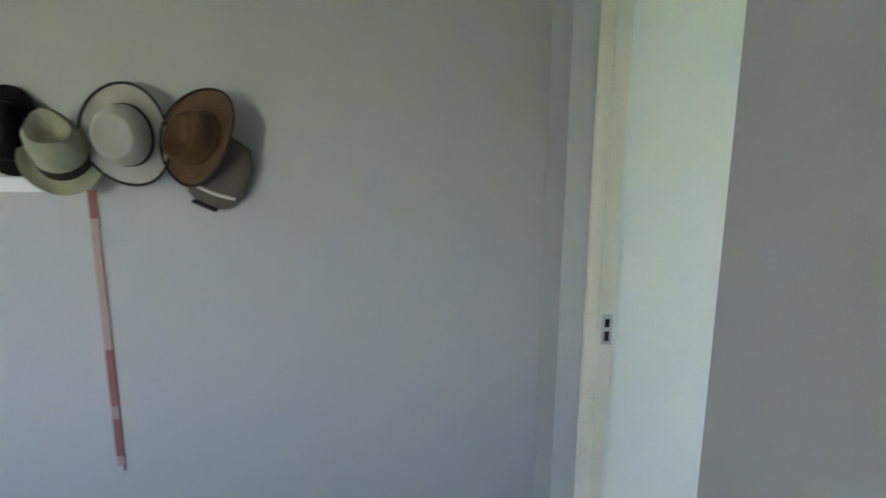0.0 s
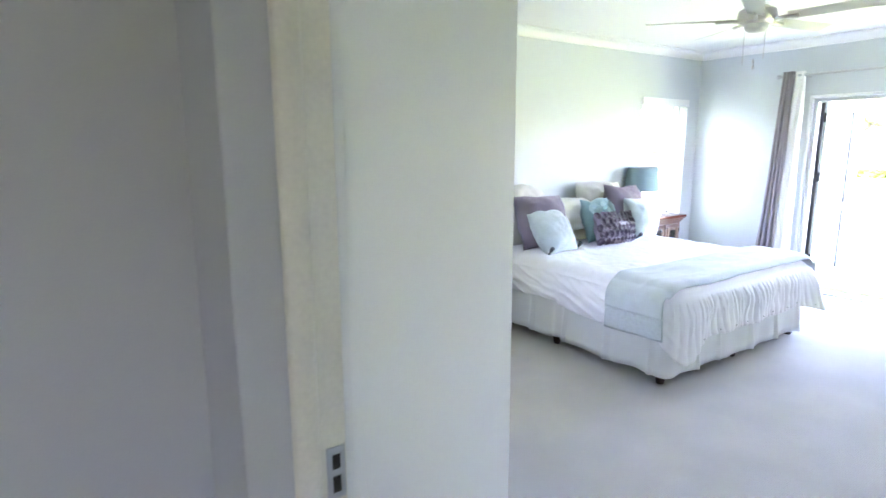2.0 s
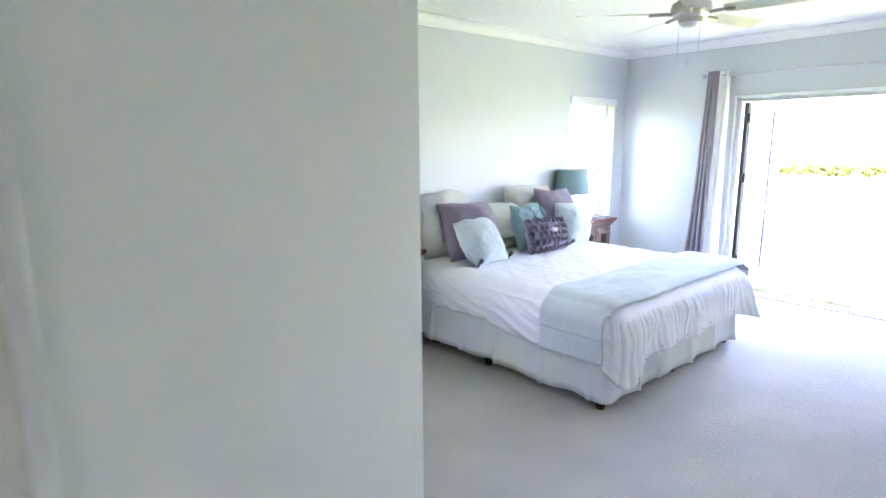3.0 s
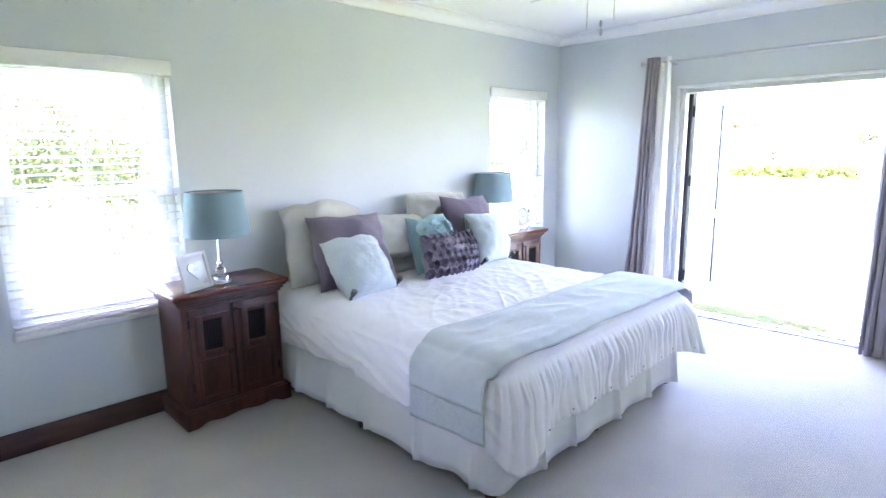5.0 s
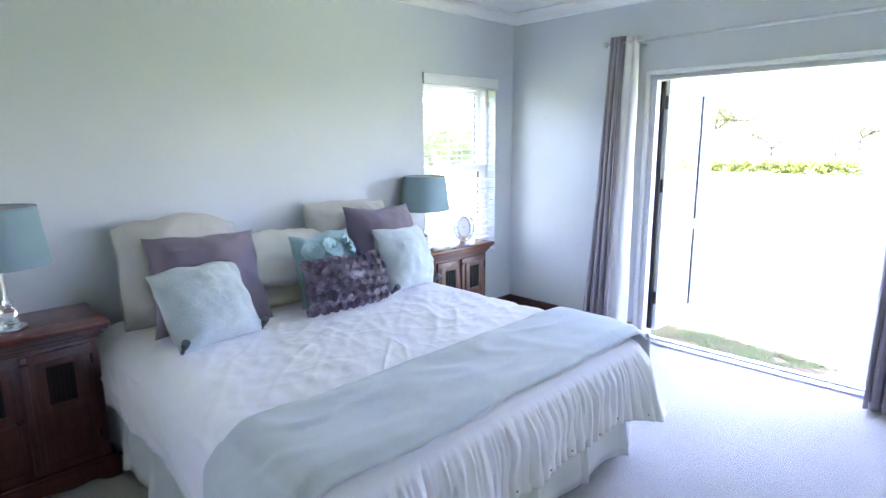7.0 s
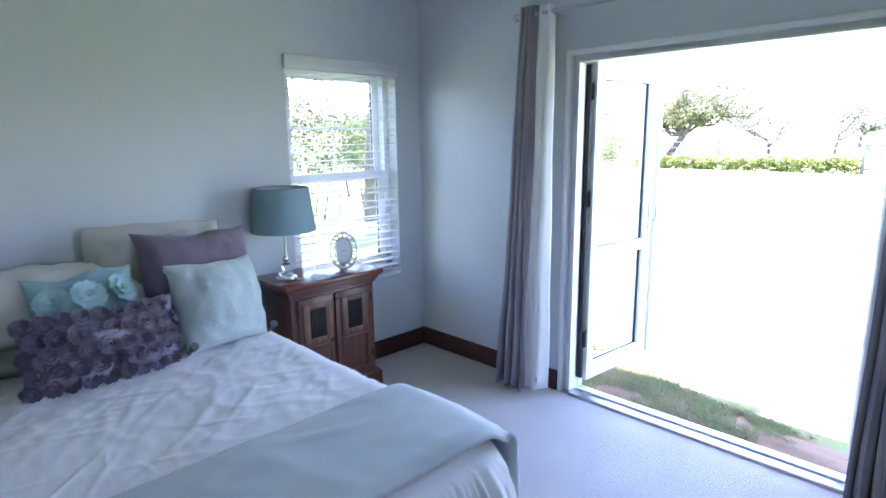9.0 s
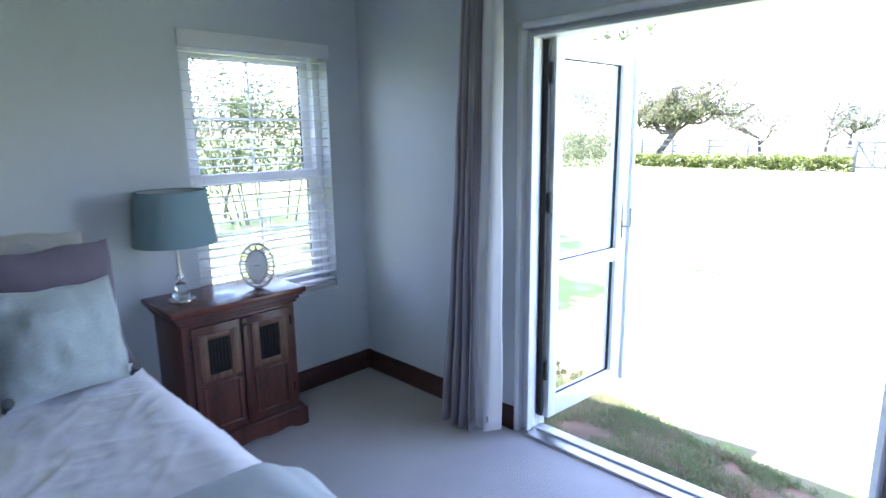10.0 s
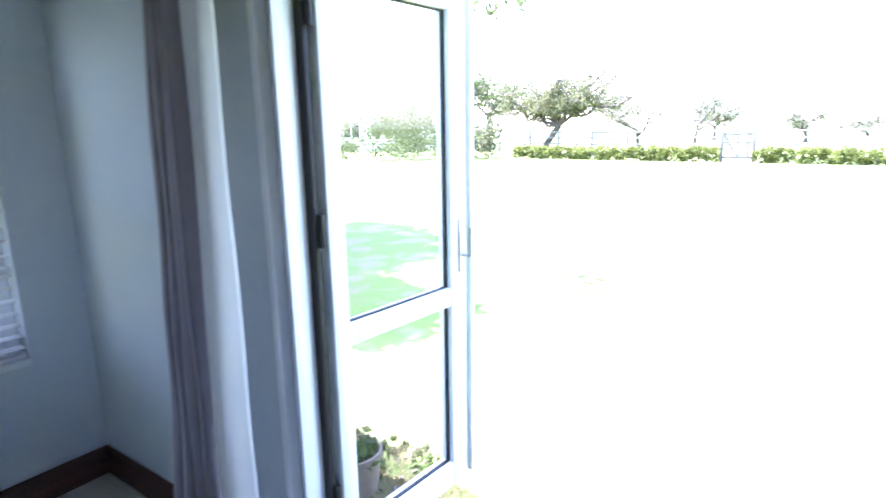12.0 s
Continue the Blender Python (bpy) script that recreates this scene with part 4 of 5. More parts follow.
# ---- bedside cabinets ----
def cabinet(x, y_front, label, grille=None):
    """Carved hardwood cabinet with two barred doors; front faces -y, origin at the middle of its foot."""
    W, Dp, Ht = 0.60, 0.36, 0.80
    t = thing("bedside_cabinet", label, "cabinet", pose(x, y_front + 0.03, 0), "bedside cabinets")
    part("body", box(-W / 2, W / 2, 0.0, Dp, 0.06, Ht - 0.06, 0.006), M_RED, t)
    bm = bmesh.new()
    # plinth with a scalloped lower edge
    n = 24
    fr = []
    for k in range(n + 1):
        u = -1 + 2 * k / n
        zz = 0.0 if abs(u) > 0.80 else 0.022 * min(1, (0.80 - abs(u)) * 6) * (1 + 0.3 * math.cos(u * 9))
        fr.append((u * (W / 2 + 0.03), zz))
    grid_mesh([[(a, -0.03, 0.10) for a, _ in fr], [(a, -0.03, z) for a, z in fr], [(a, 0.0, z) for a, z in fr]], bm)
    box(-W / 2 - 0.0299, -W / 2 + 0.02, -0.029, Dp + 0.0, 0.0, 0.0999, 0.003, bm=bm)
    box(W / 2 - 0.02, W / 2 + 0.0299, -0.029, Dp + 0.0, 0.0, 0.0999, 0.003, bm=bm)
    box(-W / 2 - 0.02, W / 2 + 0.02, -0.02, Dp, 0.098, 0.115, 0.005, bm=bm)
    box(-W / 2 - 0.028, W / 2 + 0.028, -0.028, Dp, 0.085, 0.1, 0.004, bm=bm)
    part("plinth", bm, M_RED, t)
    bm = bmesh.new()
    for o, z0, z1 in ((0.012, 0.715, 0.735), (0.025, 0.735, 0.757), (0.04, 0.757, 0.772)):
        box(-W / 2 - o, W / 2 + o, -o, Dp + 0.0, z0, z1, 0.006, bm=bm)
    part("cornice", bm, M_RED, t)
    part("top", box(-W / 2 - 0.052, W / 2 + 0.052, -0.052, Dp + 0.02, 0.772, Ht, 0.008, seg=3), M_REDTOP, t, "polished red-brown top")
    for s in (-1, 1):
        x0, x1 = (-0.262, -0.008) if s < 0 else (0.008, 0.262)
        d = part("door", box(x0, x1, -0.016, 0.004, 0.130, 0.700, 0.003), M_RED, t)
        xc = (x0 + x1) / 2
        bm = bmesh.new()
        for a in ((x0 + 0.028, x0 + 0.072, 0.42, 0.66), (x1 - 0.072, x1 - 0.028, 0.42, 0.66), (x0 + 0.0715, x1 - 0.0715, 0.42, 0.45), (x0 + 0.0715, x1 - 0.0715, 0.63, 0.66)):
            box(a[0], a[1], -0.024, -0.0155, a[2], a[3], 0.002, bm=bm)
        part("grille_frame", bm, grille or M_SHEENWOOD, d, "wooden grille frame")
        # Dark sheet on the door face paints the shaded hollow behind the bars.
        part("grille_dark_sheet", box(x0 + 0.0715, x1 - 0.0715, -0.0175, -0.0155, 0.45, 0.63), M_VOID, d)
        for k in range(6):
            bx = x0 + 0.083 + (x1 - x0 - 0.166) * k / 5
            part("bar", tube([(bx, -0.0195, 0.449), (bx, -0.0195, 0.631)], 0.004, 7), M_DARKIRON, d, "dark iron bar")
        bm = bmesh.new()
        for a in ((x0 + 0.03, x1 - 0.03, 0.155, 0.17), (x0 + 0.03, x1 - 0.03, 0.385, 0.40), (x0 + 0.03, x0 + 0.045, 0.169, 0.386), (x1 - 0.045, x1 - 0.03, 0.169, 0.386)):
            box(a[0], a[1], -0.022, -0.0155, a[2], a[3], 0.003, bm=bm)
        part("panel_moulding", bm, M_RED, d)
        for zh in (0.22, 0.60):
            xh = x0 - 0.002 if s < 0 else x1 + 0.002
            part("hinge", tube([(xh, -0.016, zh), (xh, -0.016, zh + 0.05)], 0.005, 8), M_DARKIRON, d)
        if s > 0:
            part("cover_strip", box(-0.014, 0.014, -0.028, -0.012, 0.130, 0.700, 0.006), M_RED, d)
            part("latch", tube([(-0.012, -0.03, 0.662), (0.006, -0.034, 0.668), (0.02, -0.03, 0.662)], 0.005, 7), M_DARKIRON, d, "dark iron latch")
        else:
            part("ring_pull", lathe([(0.010, -0.003), (0.014, 0), (0.010, 0.003), (0.007, 0), (0.010, -0.003)], 14), M_DARKIRON, d).matrix_basis = pose(x1 - 0.03, -0.022, 0.41, 90, 0, 0)
    return t


cabinet(2.062, 3.590, "dark red-brown carved cabinet with barred doors beside the bed", M_RED)
cabinet(4.885, 3.612, "red-brown carved cabinet with a painted tan sheen on its grille frames near the corner")
CT = 0.80


# ---- bedside lamps ----
def lamp(x, y, label):
    t = thing("table_lamp", label, "lamp", pose(x, y, CT), "bedside lamps")
    part("foot", lathe([(0, 0), (0.060, 0), (0.063, 0.004), (0.062, 0.011), (0.056, 0.015), (0, 0.016)], 36), M_CHROME, t, "round chrome foot")
    part("foot_block", box(-0.034, 0.034, -0.034, 0.034, 0.0165, 0.040, 0.006), M_CRYSTAL, t, "clear crystal block")
    for r, zc in ((0.030, 0.072), (0.018, 0.118)):
        part("crystal_ball", lathe([(0.004, zc - r)] + [(r * math.cos(a), zc + r * math.sin(a)) for a in [-1.4 + 2.8 * k / 10 for k in range(11)]] + [(0.004, zc + r)], 20), M_CRYSTAL, t, "clear crystal ball")
        part("collar", lathe([(0, zc + r - 0.002), (0.012, zc + r - 0.002), (0.012, zc + r + 0.006), (0, zc + r + 0.006)], 16), M_CHROME, t)
    part("stem", tube([(0, 0, 0.138), (0, 0, 0.34)], 0.0075, 12), M_CHROME, t)
    z0, z1, r0, r1 = 0.295, 0.545, 0.190, 0.160
    sh = part("shade", lathe([(r0, z0), (r1, z1), (r1 - 0.003, z1), (r0 - 0.003, z0), (r0, z0)], 48), M_SHADE, t, "teal blue tapered fabric shade")
    part("lining", lathe([(r0 - 0.004, z0 + 0.001), (r1 - 0.004, z1 - 0.001)], 48), M_SHADE_IN, sh)
    for zz, rr in ((z0, r0), (z1, r1)):
        part("rim", lathe([(rr + 0.001, zz - 0.004), (rr + 0.002, zz), (rr + 0.001, zz + 0.004), (rr - 0.005, zz + 0.003), (rr - 0.005, zz - 0.003), (rr + 0.001, zz - 0.004)], 48), M_SHADE, sh)
    for k in range(3):
        a = 2.1 * k
        part("spoke", tube([(0, 0, 0.50), (math.cos(a) * (r1 + 0.002), math.sin(a) * (r1 + 0.002), 0.535)], 0.002, 6), M_CHROME, sh)
    part("bulb", lathe([(0, 0.33), (0.013, 0.335), (0.014, 0.37), (0.030, 0.41), (0.026, 0.44), (0, 0.455)], 16), M_PAPER, t, "unlit white bulb")
    return t


lamp(2.060, 3.745, "crystal table lamp with a teal shade on the bedside cabinet")
lamp(4.668, 3.815, "crystal table lamp with a teal shade on the corner cabinet")


def heart_frame():
    m = pose(1.895, 3.655, CT) @ pose(0, 0, 0, 0, 0, 24) @ pose(0, 0, 0, -13, 0, 0)
    t = thing("picture_frame", "white picture frame with a pearl heart on the cabinet", "picture frame", m)
    bm = bmesh.new()
    w, h = 0.205, 0.215
    for a in ((-w / 2, -w / 2 + 0.022, 0, h), (w / 2 - 0.022, w / 2, 0, h), (-w / 2 + 0.0215, w / 2 - 0.0215, 0, 0.022), (-w / 2 + 0.0215, w / 2 - 0.0215, h - 0.022, h)):
        box(a[0], a[1], -0.009, 0.009, a[2], a[3], 0.003, bm=bm)
    part("frame", bm, M_PAPER, t)
    part("mount", box(-w / 2 + 0.02, w / 2 - 0.02, -0.002, 0.006, 0.02, h - 0.02), M_PAPER, t)
    pts = [(0.0034 * 16 * math.sin(a) ** 3, 0.0034 * (13 * math.cos(a) - 5 * math.cos(2 * a) - 2 * math.cos(3 * a) - math.cos(4 * a)) + 0.118) for a in [2 * math.pi * k / 40 for k in range(40)]]
    bm = bmesh.new()
    f = bm.faces.new([bm.verts.new((px, -0.0035, pz)) for px, pz in pts])
    e = bmesh.ops.extrude_face_region(bm, geom=[f])
    for q in e["geom"]:
        if isinstance(q, bmesh.types.BMVert):
            q.co.y -= 0.006
    part("heart", bm, M_HEART, t, "pearly heart")
    for k in range(2):
        part("print_line", box(-0.022 + 0.006 * k, 0.022 - 0.006 * k, -0.0105, -0.0098, 0.125 - 0.012 * k, 0.129 - 0.012 * k), M_TEXTBAR, t)
    for k in range(3):
        part("corner_line", box(w / 2 - 0.07 + 0.012 * k, w / 2 - 0.03, -0.003, -0.0021, 0.035 + 0.010 * k, 0.038 + 0.010 * k), M_TEXTBAR, t)
    part("stand", box(-0.03, 0.03, 0.008, 0.012, 0.0, 0.15, 0.001), M_PAPER, t).matrix_basis = pose(0, 0.0, 0.150, 26, 0, 0) @ pose(0, 0, -0.150)


heart_frame()


def oval_frame():
    m = pose(5.045, 3.745, CT) @ pose(0, 0, 0, 0, 0, -24) @ pose(0, 0, 0, -10, 0, 0)
    t = thing("oval_picture_frame", "ornate oval silver picture frame with openwork scrolls", "picture frame", m)
    a0, b0, zc = 0.055, 0.082, 0.122

    def oval(a, b, r, n=48):
        return tube([(a * math.cos(2 * math.pi * k / n), 0, zc + b * math.sin(2 * math.pi * k / n)) for k in range(n + 1)], r, 8)

    part("inner_rim", oval(a0, b0, 0.006), M_SILVER, t)
    part("outer_rim", oval(a0 + 0.032, b0 + 0.034, 0.006), M_SILVER, t)
    for k in range(14):
        q = 2 * math.pi * k / 14
        cxx, czz = (a0 + 0.016) * math.cos(q), zc + (b0 + 0.017) * math.sin(q)
        ring = tube([(cxx + 0.014 * math.cos(w), 0, czz + 0.014 * math.sin(w)) for w in [2 * math.pi * j / 14 for j in range(15)]], 0.0042, 6)
        part("scroll", ring, M_SILVER, t)
    bm = bmesh.new()
    bm.faces.new([bm.verts.new((a0 * math.cos(2 * math.pi * k / 40), 0.0, zc + b0 * math.sin(2 * math.pi * k / 40))) for k in range(40)])
    e = bmesh.ops.extrude_face_region(bm, geom=bm.faces[:])
    for q in e["geom"]:
        if isinstance(q, bmesh.types.BMVert):
            q.co.y += 0.006
    part("picture", bm, M_PAPER, t, "blank white oval card")
    part("print_line", box(-0.014, 0.014, -0.0012, -0.0002, zc - 0.004, zc + 0.002), M_TEXTBAR, t)
    part("stand", box(-0.02, 0.02, 0.006, 0.010, 0.0, 0.16, 0.001), M_SILVER, t).matrix_basis = pose(0, 0, 0.160, 24, 0, 0) @ pose(0, 0, -0.160)


oval_frame()

glass = thing("candle_glass", "low clear square-sided candle glass on the corner cabinet", "glass", pose(4.858, 3.752, CT, 0, 0, 12))
bm = lathe([(0, 0), (0.038, 0), (0.042, 0.005), (0.046, 0.055), (0.043, 0.056), (0.039, 0.016), (0, 0.014)], 40)
for q in bm.verts:
    r = math.hypot(q.co.x, q.co.y)
    if r > 1e-4:
        k = 1.0 / ((abs(q.co.x) / r) ** 5 + (abs(q.co.y) / r) ** 5) ** 0.2
        q.co.x, q.co.y = q.co.x * k, q.co.y * k
part("cup", bm, M_GLASS, glass)
# cable under the bed
solo("power_cable", tube([(2.45, 3.97, 0.012), (2.44, 3.75, 0.006), (2.49, 3.55, 0.006), (2.60, 3.42, 0.006), (2.78, 3.45, 0.006)], 0.004, 6), M_RUBBER, "black power cable on the carpet by the bed", "cable")


# ---- ceiling fan ----
def fan():
    t = thing("ceiling_fan", "white ceiling fan with five blades and two pull chains", "ceiling fan", pose(3.28, 1.95, 0))
    part("canopy", lathe([(0, CEIL), (0.07, CEIL), (0.065, CEIL - 0.03), (0.03, CEIL - 0.05), (0, CEIL - 0.05)], 28), M_FAN, t)
    part("downrod", tube([(0, 0, CEIL - 0.04), (0, 0, 2.50)], 0.013, 12), M_FANMETAL, t)
    part("motor", lathe([(0, 2.535), (0.07, 2.53), (0.115, 2.505), (0.125, 2.465), (0.115, 2.43), (0.08, 2.415), (0, 2.415)], 36), M_FANMETAL, t, "brushed metal motor housing")
    part("switch_cup", lathe([(0, 2.416), (0.075, 2.416), (0.072, 2.385), (0.05, 2.365), (0, 2.36)], 32), M_FAN, t)
    for k in range(5):
        a = radians(72 * k + 61)
        rows = []
        for j in range(15):
            f = j / 14
            d = 0.20 + 0.52 * f
            wd = 0.052 + 0.018 * f
            if f > 0.93:
                wd *= 0.8
            rows.append([(d, -wd + 2 * wd * i / 6, 2.445 - 0.016 * (-1 + i / 3)) for i in range(7)])
        bm = grid_mesh(rows)
        bmesh.ops.solidify(bm, geom=bm.faces[:], thickness=0.008)
        b = part("blade", bm, M_FAN, t)
        b.matrix_basis = pose(0, 0, 0, 0, 0, math.degrees(a))
        part("blade_arm", tube([(0.09, 0, 2.435), (0.16, 0, 2.44), (0.26, 0, 2.437)], 0.012, 8), M_FANMETAL, b)
    for cx, cy, zl in ((-0.03, 0.06, 2.15), (0.05, -0.04, 2.19)):
        ch = part("pull_chain", tube([(cx, cy, 2.37), (cx, cy, zl)], 0.0018, 6), M_FANMETAL, t)
        part("chain_bob", lathe([(0, zl - 0.035), (0.006, zl - 0.03), (0.008, zl - 0.012), (0.003, zl), (0, zl)], 10), M_FAN, ch)


fan()


# ---- hats and measuring strip on the hall wall ----
def hat(name, label, m, brim, crown, height, squash, material, band, curl=0.012, dent=0.25, edge=None, tip=None):
    """A brimmed hat: brim in its xy plane, crown along +z."""
    t = thing(name, label, "hat", m, "hats on the hall rack")
    bm = bmesh.new()
    seg = 44
    prof = []
    for k in range(7):
        f = k / 6
        prof.append((brim + (crown - brim) * f, curl * (1 - f) ** 2))
    prof += [(crown, height * 0.25), (crown * 0.96, height * 0.6), (crown * 0.86, height * 0.88), (crown * 0.70, height), (crown * 0.40, height * (1 - dent * 0.5)), (0, height * (1 - dent))]
    lathe(prof, seg, bm, squash)
    for v in bm.verts:
        r = math.hypot(v.co.x, v.co.y)
        a = math.atan2(v.co.y, v.co.x)
        if r > crown * 1.05:
            v.co.z += curl * 1.6 * math.cos(2 * a) * (r - crown) / (brim - crown)
        v.co.z += 0.004 * nz(v.co.x * 14, v.co.y * 14, height * 30)
        if v.co.z > height * 0.5 and tip:
            v.co.z -= tip * max(0, math.cos(a)) * v.co.z
            v.co.x *= 1 - 0.22 * max(0, math.sin(a)) * (v.co.z / height)
    bmesh.ops.solidify(bm, geom=bm.faces[:], thickness=0.003)
    part("felt", bm, material, t)
    if band:
        part("band", lathe([(crown * 1.005, 0.004), (crown * 1.03, 0.006), (crown * 1.02, height * 0.26), (crown * 0.99, height * 0.27)], seg, None, squash), band, t, "dark ribbon band")
    if edge:
        n = 60
        rim = [(brim * squash[0] * math.cos(2 * math.pi * k / n), brim * squash[1] * math.sin(2 * math.pi * k / n), curl + curl * 1.6 * math.cos(4 * math.pi * k / n)) for k in range(n + 1)]
        part("edge_binding", tube(rim, 0.0045, 6), edge, t, "dark bound brim edge")
    return t


def facing(x, z, y, roll=0, up=0, side=0):
    """Crown towards -y, turned in the wall's plane by roll, tipped up or sideways."""
    return pose(x, y, z) @ pose(0, 0, 0, 90 + up, 0, side) @ pose(0, 0, 0, 0, 0, roll)


hat("felt_hat", "black felt hat hung on the hall rack", facing(-2.40, 1.655, 0.925), 0.150, 0.095, 0.11, (0.85, 1.0), M_BLACKFELT, M_BAND)
hat("straw_hat", "pale straw panama hat with a black ribbon", facing(-2.21, 1.575, 0.895, 15, -36, 12), 0.150, 0.098, 0.165, (0.88, 1.0), M_PANAMA, M_BAND, tip=0.2)
hat("felt_hat", "off-white felt hat with dark band and bound edge", facing(-1.995, 1.645, 0.885, 8, 2, 0), 0.160, 0.096, 0.10, (0.88, 1.04), M_WHITEHAT, M_BAND, edge=M_BAND)
bh = hat("leather_hat", "brown leather hat with a stud hung tilted", facing(-1.757, 1.636, 0.860, -30, -4, -14), 0.155, 0.088, 0.11, (0.76, 1.08), M_BROWNHAT, M_BROWNHAT, edge=M_BAND, dent=0.45)
part("stud", lathe([(0, 0.0), (0.010, 0.0), (0.008, 0.006), (0, 0.008)], 12), M_STEEL, bh, "small metal stud").matrix_basis = pose(-0.055, -0.045, 0.055, -30, -30, 0)
gh = thing("cloth_cap", "taupe canvas cap hanging under the leather hat", "hat", pose(-1.715, 0.905, 1.525) @ pose(0, 0, 0, 0, 24, 0), "hats on the hall rack")
part("crown", lathe([(0, -0.125), (0.042, -0.120), (0.072, -0.104), (0.094, -0.065), (0.106, -0.01), (0.102, 0.05), (0.07, 0.11), (0, 0.125)], 32, None, (1.0, 0.40)), M_GREYHAT, gh)
part("cord", tube([(-0.085 + 0.17 * k / 10, -0.018 - 0.026 * math.sin(math.pi * k / 10), -0.062 - 0.006 * math.sin(math.pi * k / 10)) for k in range(11)], 0.006, 6), M_WHITEHAT, gh, "pale cord")
part("peak", box(-0.042, 0.042, -0.032, 0.0, -0.129, -0.119, 0.004), M_BAND, gh)
rack = thing("hat_rack", "white wall rack with pegs carrying the hats", "hat rack", pose(-2.2, 0.95, 1.62))
part("rail", box(-0.36, 0.54, -0.020, -0.001, -0.035, 0.015, 0.004), M_WHITE, rack)
part("label_plate", box(-0.36, -0.085, -0.016, -0.001, -0.168, -0.118, 0.003), M_WHITE, rack, "white label plate")
for k in range(5):
    part("peg", tube([(-0.28 + 0.19 * k, -0.015, 0.0), (-0.28 + 0.19 * k, -0.055, 0.012), (-0.28 + 0.19 * k, -0.06, 0.03)], 0.006, 7), M_STEEL, rack)
strip = thing("measuring_strip", "hanging red and grey measuring strip under the hats", "measuring strip", pose(-2.165, 0.943, 0.0))
segs = [(1.46, 1.36, M_TAPE_R), (1.36, 0.88, M_TAPE_W), (0.88, 0.66, M_TAPE_R), (0.66, 0.61, M_TAPE_W), (0.61, 0.46, M_TAPE_R), (0.46, 0.42, M_TAPE_W)]
for a, b, mm in segs:
    part("band", box(-0.014, 0.014, -0.002, 0.002, b + 0.0003, a - 0.0003, 0.0), mm, strip)
part("weight", box(-0.013, 0.013, -0.006, 0.006, 0.395, 0.42, 0.002), M_STEEL, strip)

# ---- garden ----
GZ = -0.12
bm = bmesh.new()
R = 900
vs_ = [bm.verts.new(p) for p in ((-R, -R, GZ), (R, -R, GZ), (R, R, GZ), (-R, R, GZ))]
bm.faces.new(vs_)
structure("ground", bm, M_GROUND, "dry sunlit lawn with bare earth patches")


def soil_edge(y):
    """Where the shaded strip by the house ends."""
    return 6.38 + 0.155 * y + 0.05 * nz(y * 2.2, 0.4) + 0.02 * nz(y * 9, 1.4)


def soil_strip():
    rows = []
    for k in range(90):
        y = -2.5 + 8.0 * k / 89
        e = soil_edge(y)
        rows.append([(6.225 + (e - 6.225) * u, y, GZ + 0.004 + (0.022 + 0.012 * nz(u * 5, y * 4, 2.0)) * math.sin(math.pi * min(0.985, u + 0.02)) ** 0.5) for u in [q / 12 for q in range(13)]])
    structure("ground_bed", grid_mesh(rows), M_SOIL, "bare brown soil with patchy grass along the house", True)


soil_strip()


def grass():
    rnd = random.Random(5)
    verts, faces = [], []
    for _ in range(52000):
        y = rnd.uniform(0.6, 3.7)
        x = rnd.uniform(6.23, soil_edge(y) + 0.03)
        thick = nz(x * 2.6, y * 2.0, 3.3) + 0.45 * nz(x * 7, y * 7, 1.0)
        if thick < -0.30 + 0.16 * (y < 1.8) + 0.12 * (y < 2.3) + rnd.uniform(-0.12, 0.12):
            continue
        h, a, w = rnd.uniform(0.012, 0.046), rnd.uniform(0, 6.28), rnd.uniform(0.002, 0.0045)
        lx, ly = rnd.uniform(-0.035, 0.035), rnd.uniform(-0.035, 0.035)
        n = len(verts)
        z = GZ + 0.014
        verts += [(x - w * math.cos(a), y - w * math.sin(a), z), (x + w * math.cos(a), y + w * math.sin(a), z), (x + lx, y + ly, z + h)]
        faces.append((n, n + 1, n + 2))
    me = bpy.data.meshes.new("grass")
    me.from_pydata(verts, [], faces)
    ob = part("grass", me, M_GRASSBLADE)
    tagged(ob, "short patchy grass by the garden door", "grass", kind="stuff")


grass()


def leaf_cloud(rnd, centres, count, size, spread):
    """Small leaf clumps scattered round branch ends."""
    verts, faces = [], []
    for _ in range(count):
        c = rnd.choice(centres)
        d = Vector((rnd.gauss(0, 1), rnd.gauss(0, 1), rnd.gauss(0, 0.7))) * spread
        p = c + d
        s = size * rnd.uniform(0.5, 1.3)
        u = Vector((rnd.gauss(0, 1), rnd.gauss(0, 1), rnd.gauss(0, 1))).normalized()
        w = u.cross(Vector((rnd.gauss(0, 1), rnd.gauss(0, 1), rnd.gauss(0, 1)))).normalized()
        n = len(verts)
        verts += [tuple(p - u * s), tuple(p + w * s * 0.45), tuple(p + u * s), tuple(p - w * s * 0.45)]
        faces.append((n, n + 1, n + 2, n + 3))
    me = bpy.data.meshes.new("crown")
    me.from_pydata(verts, [], faces)
    return me


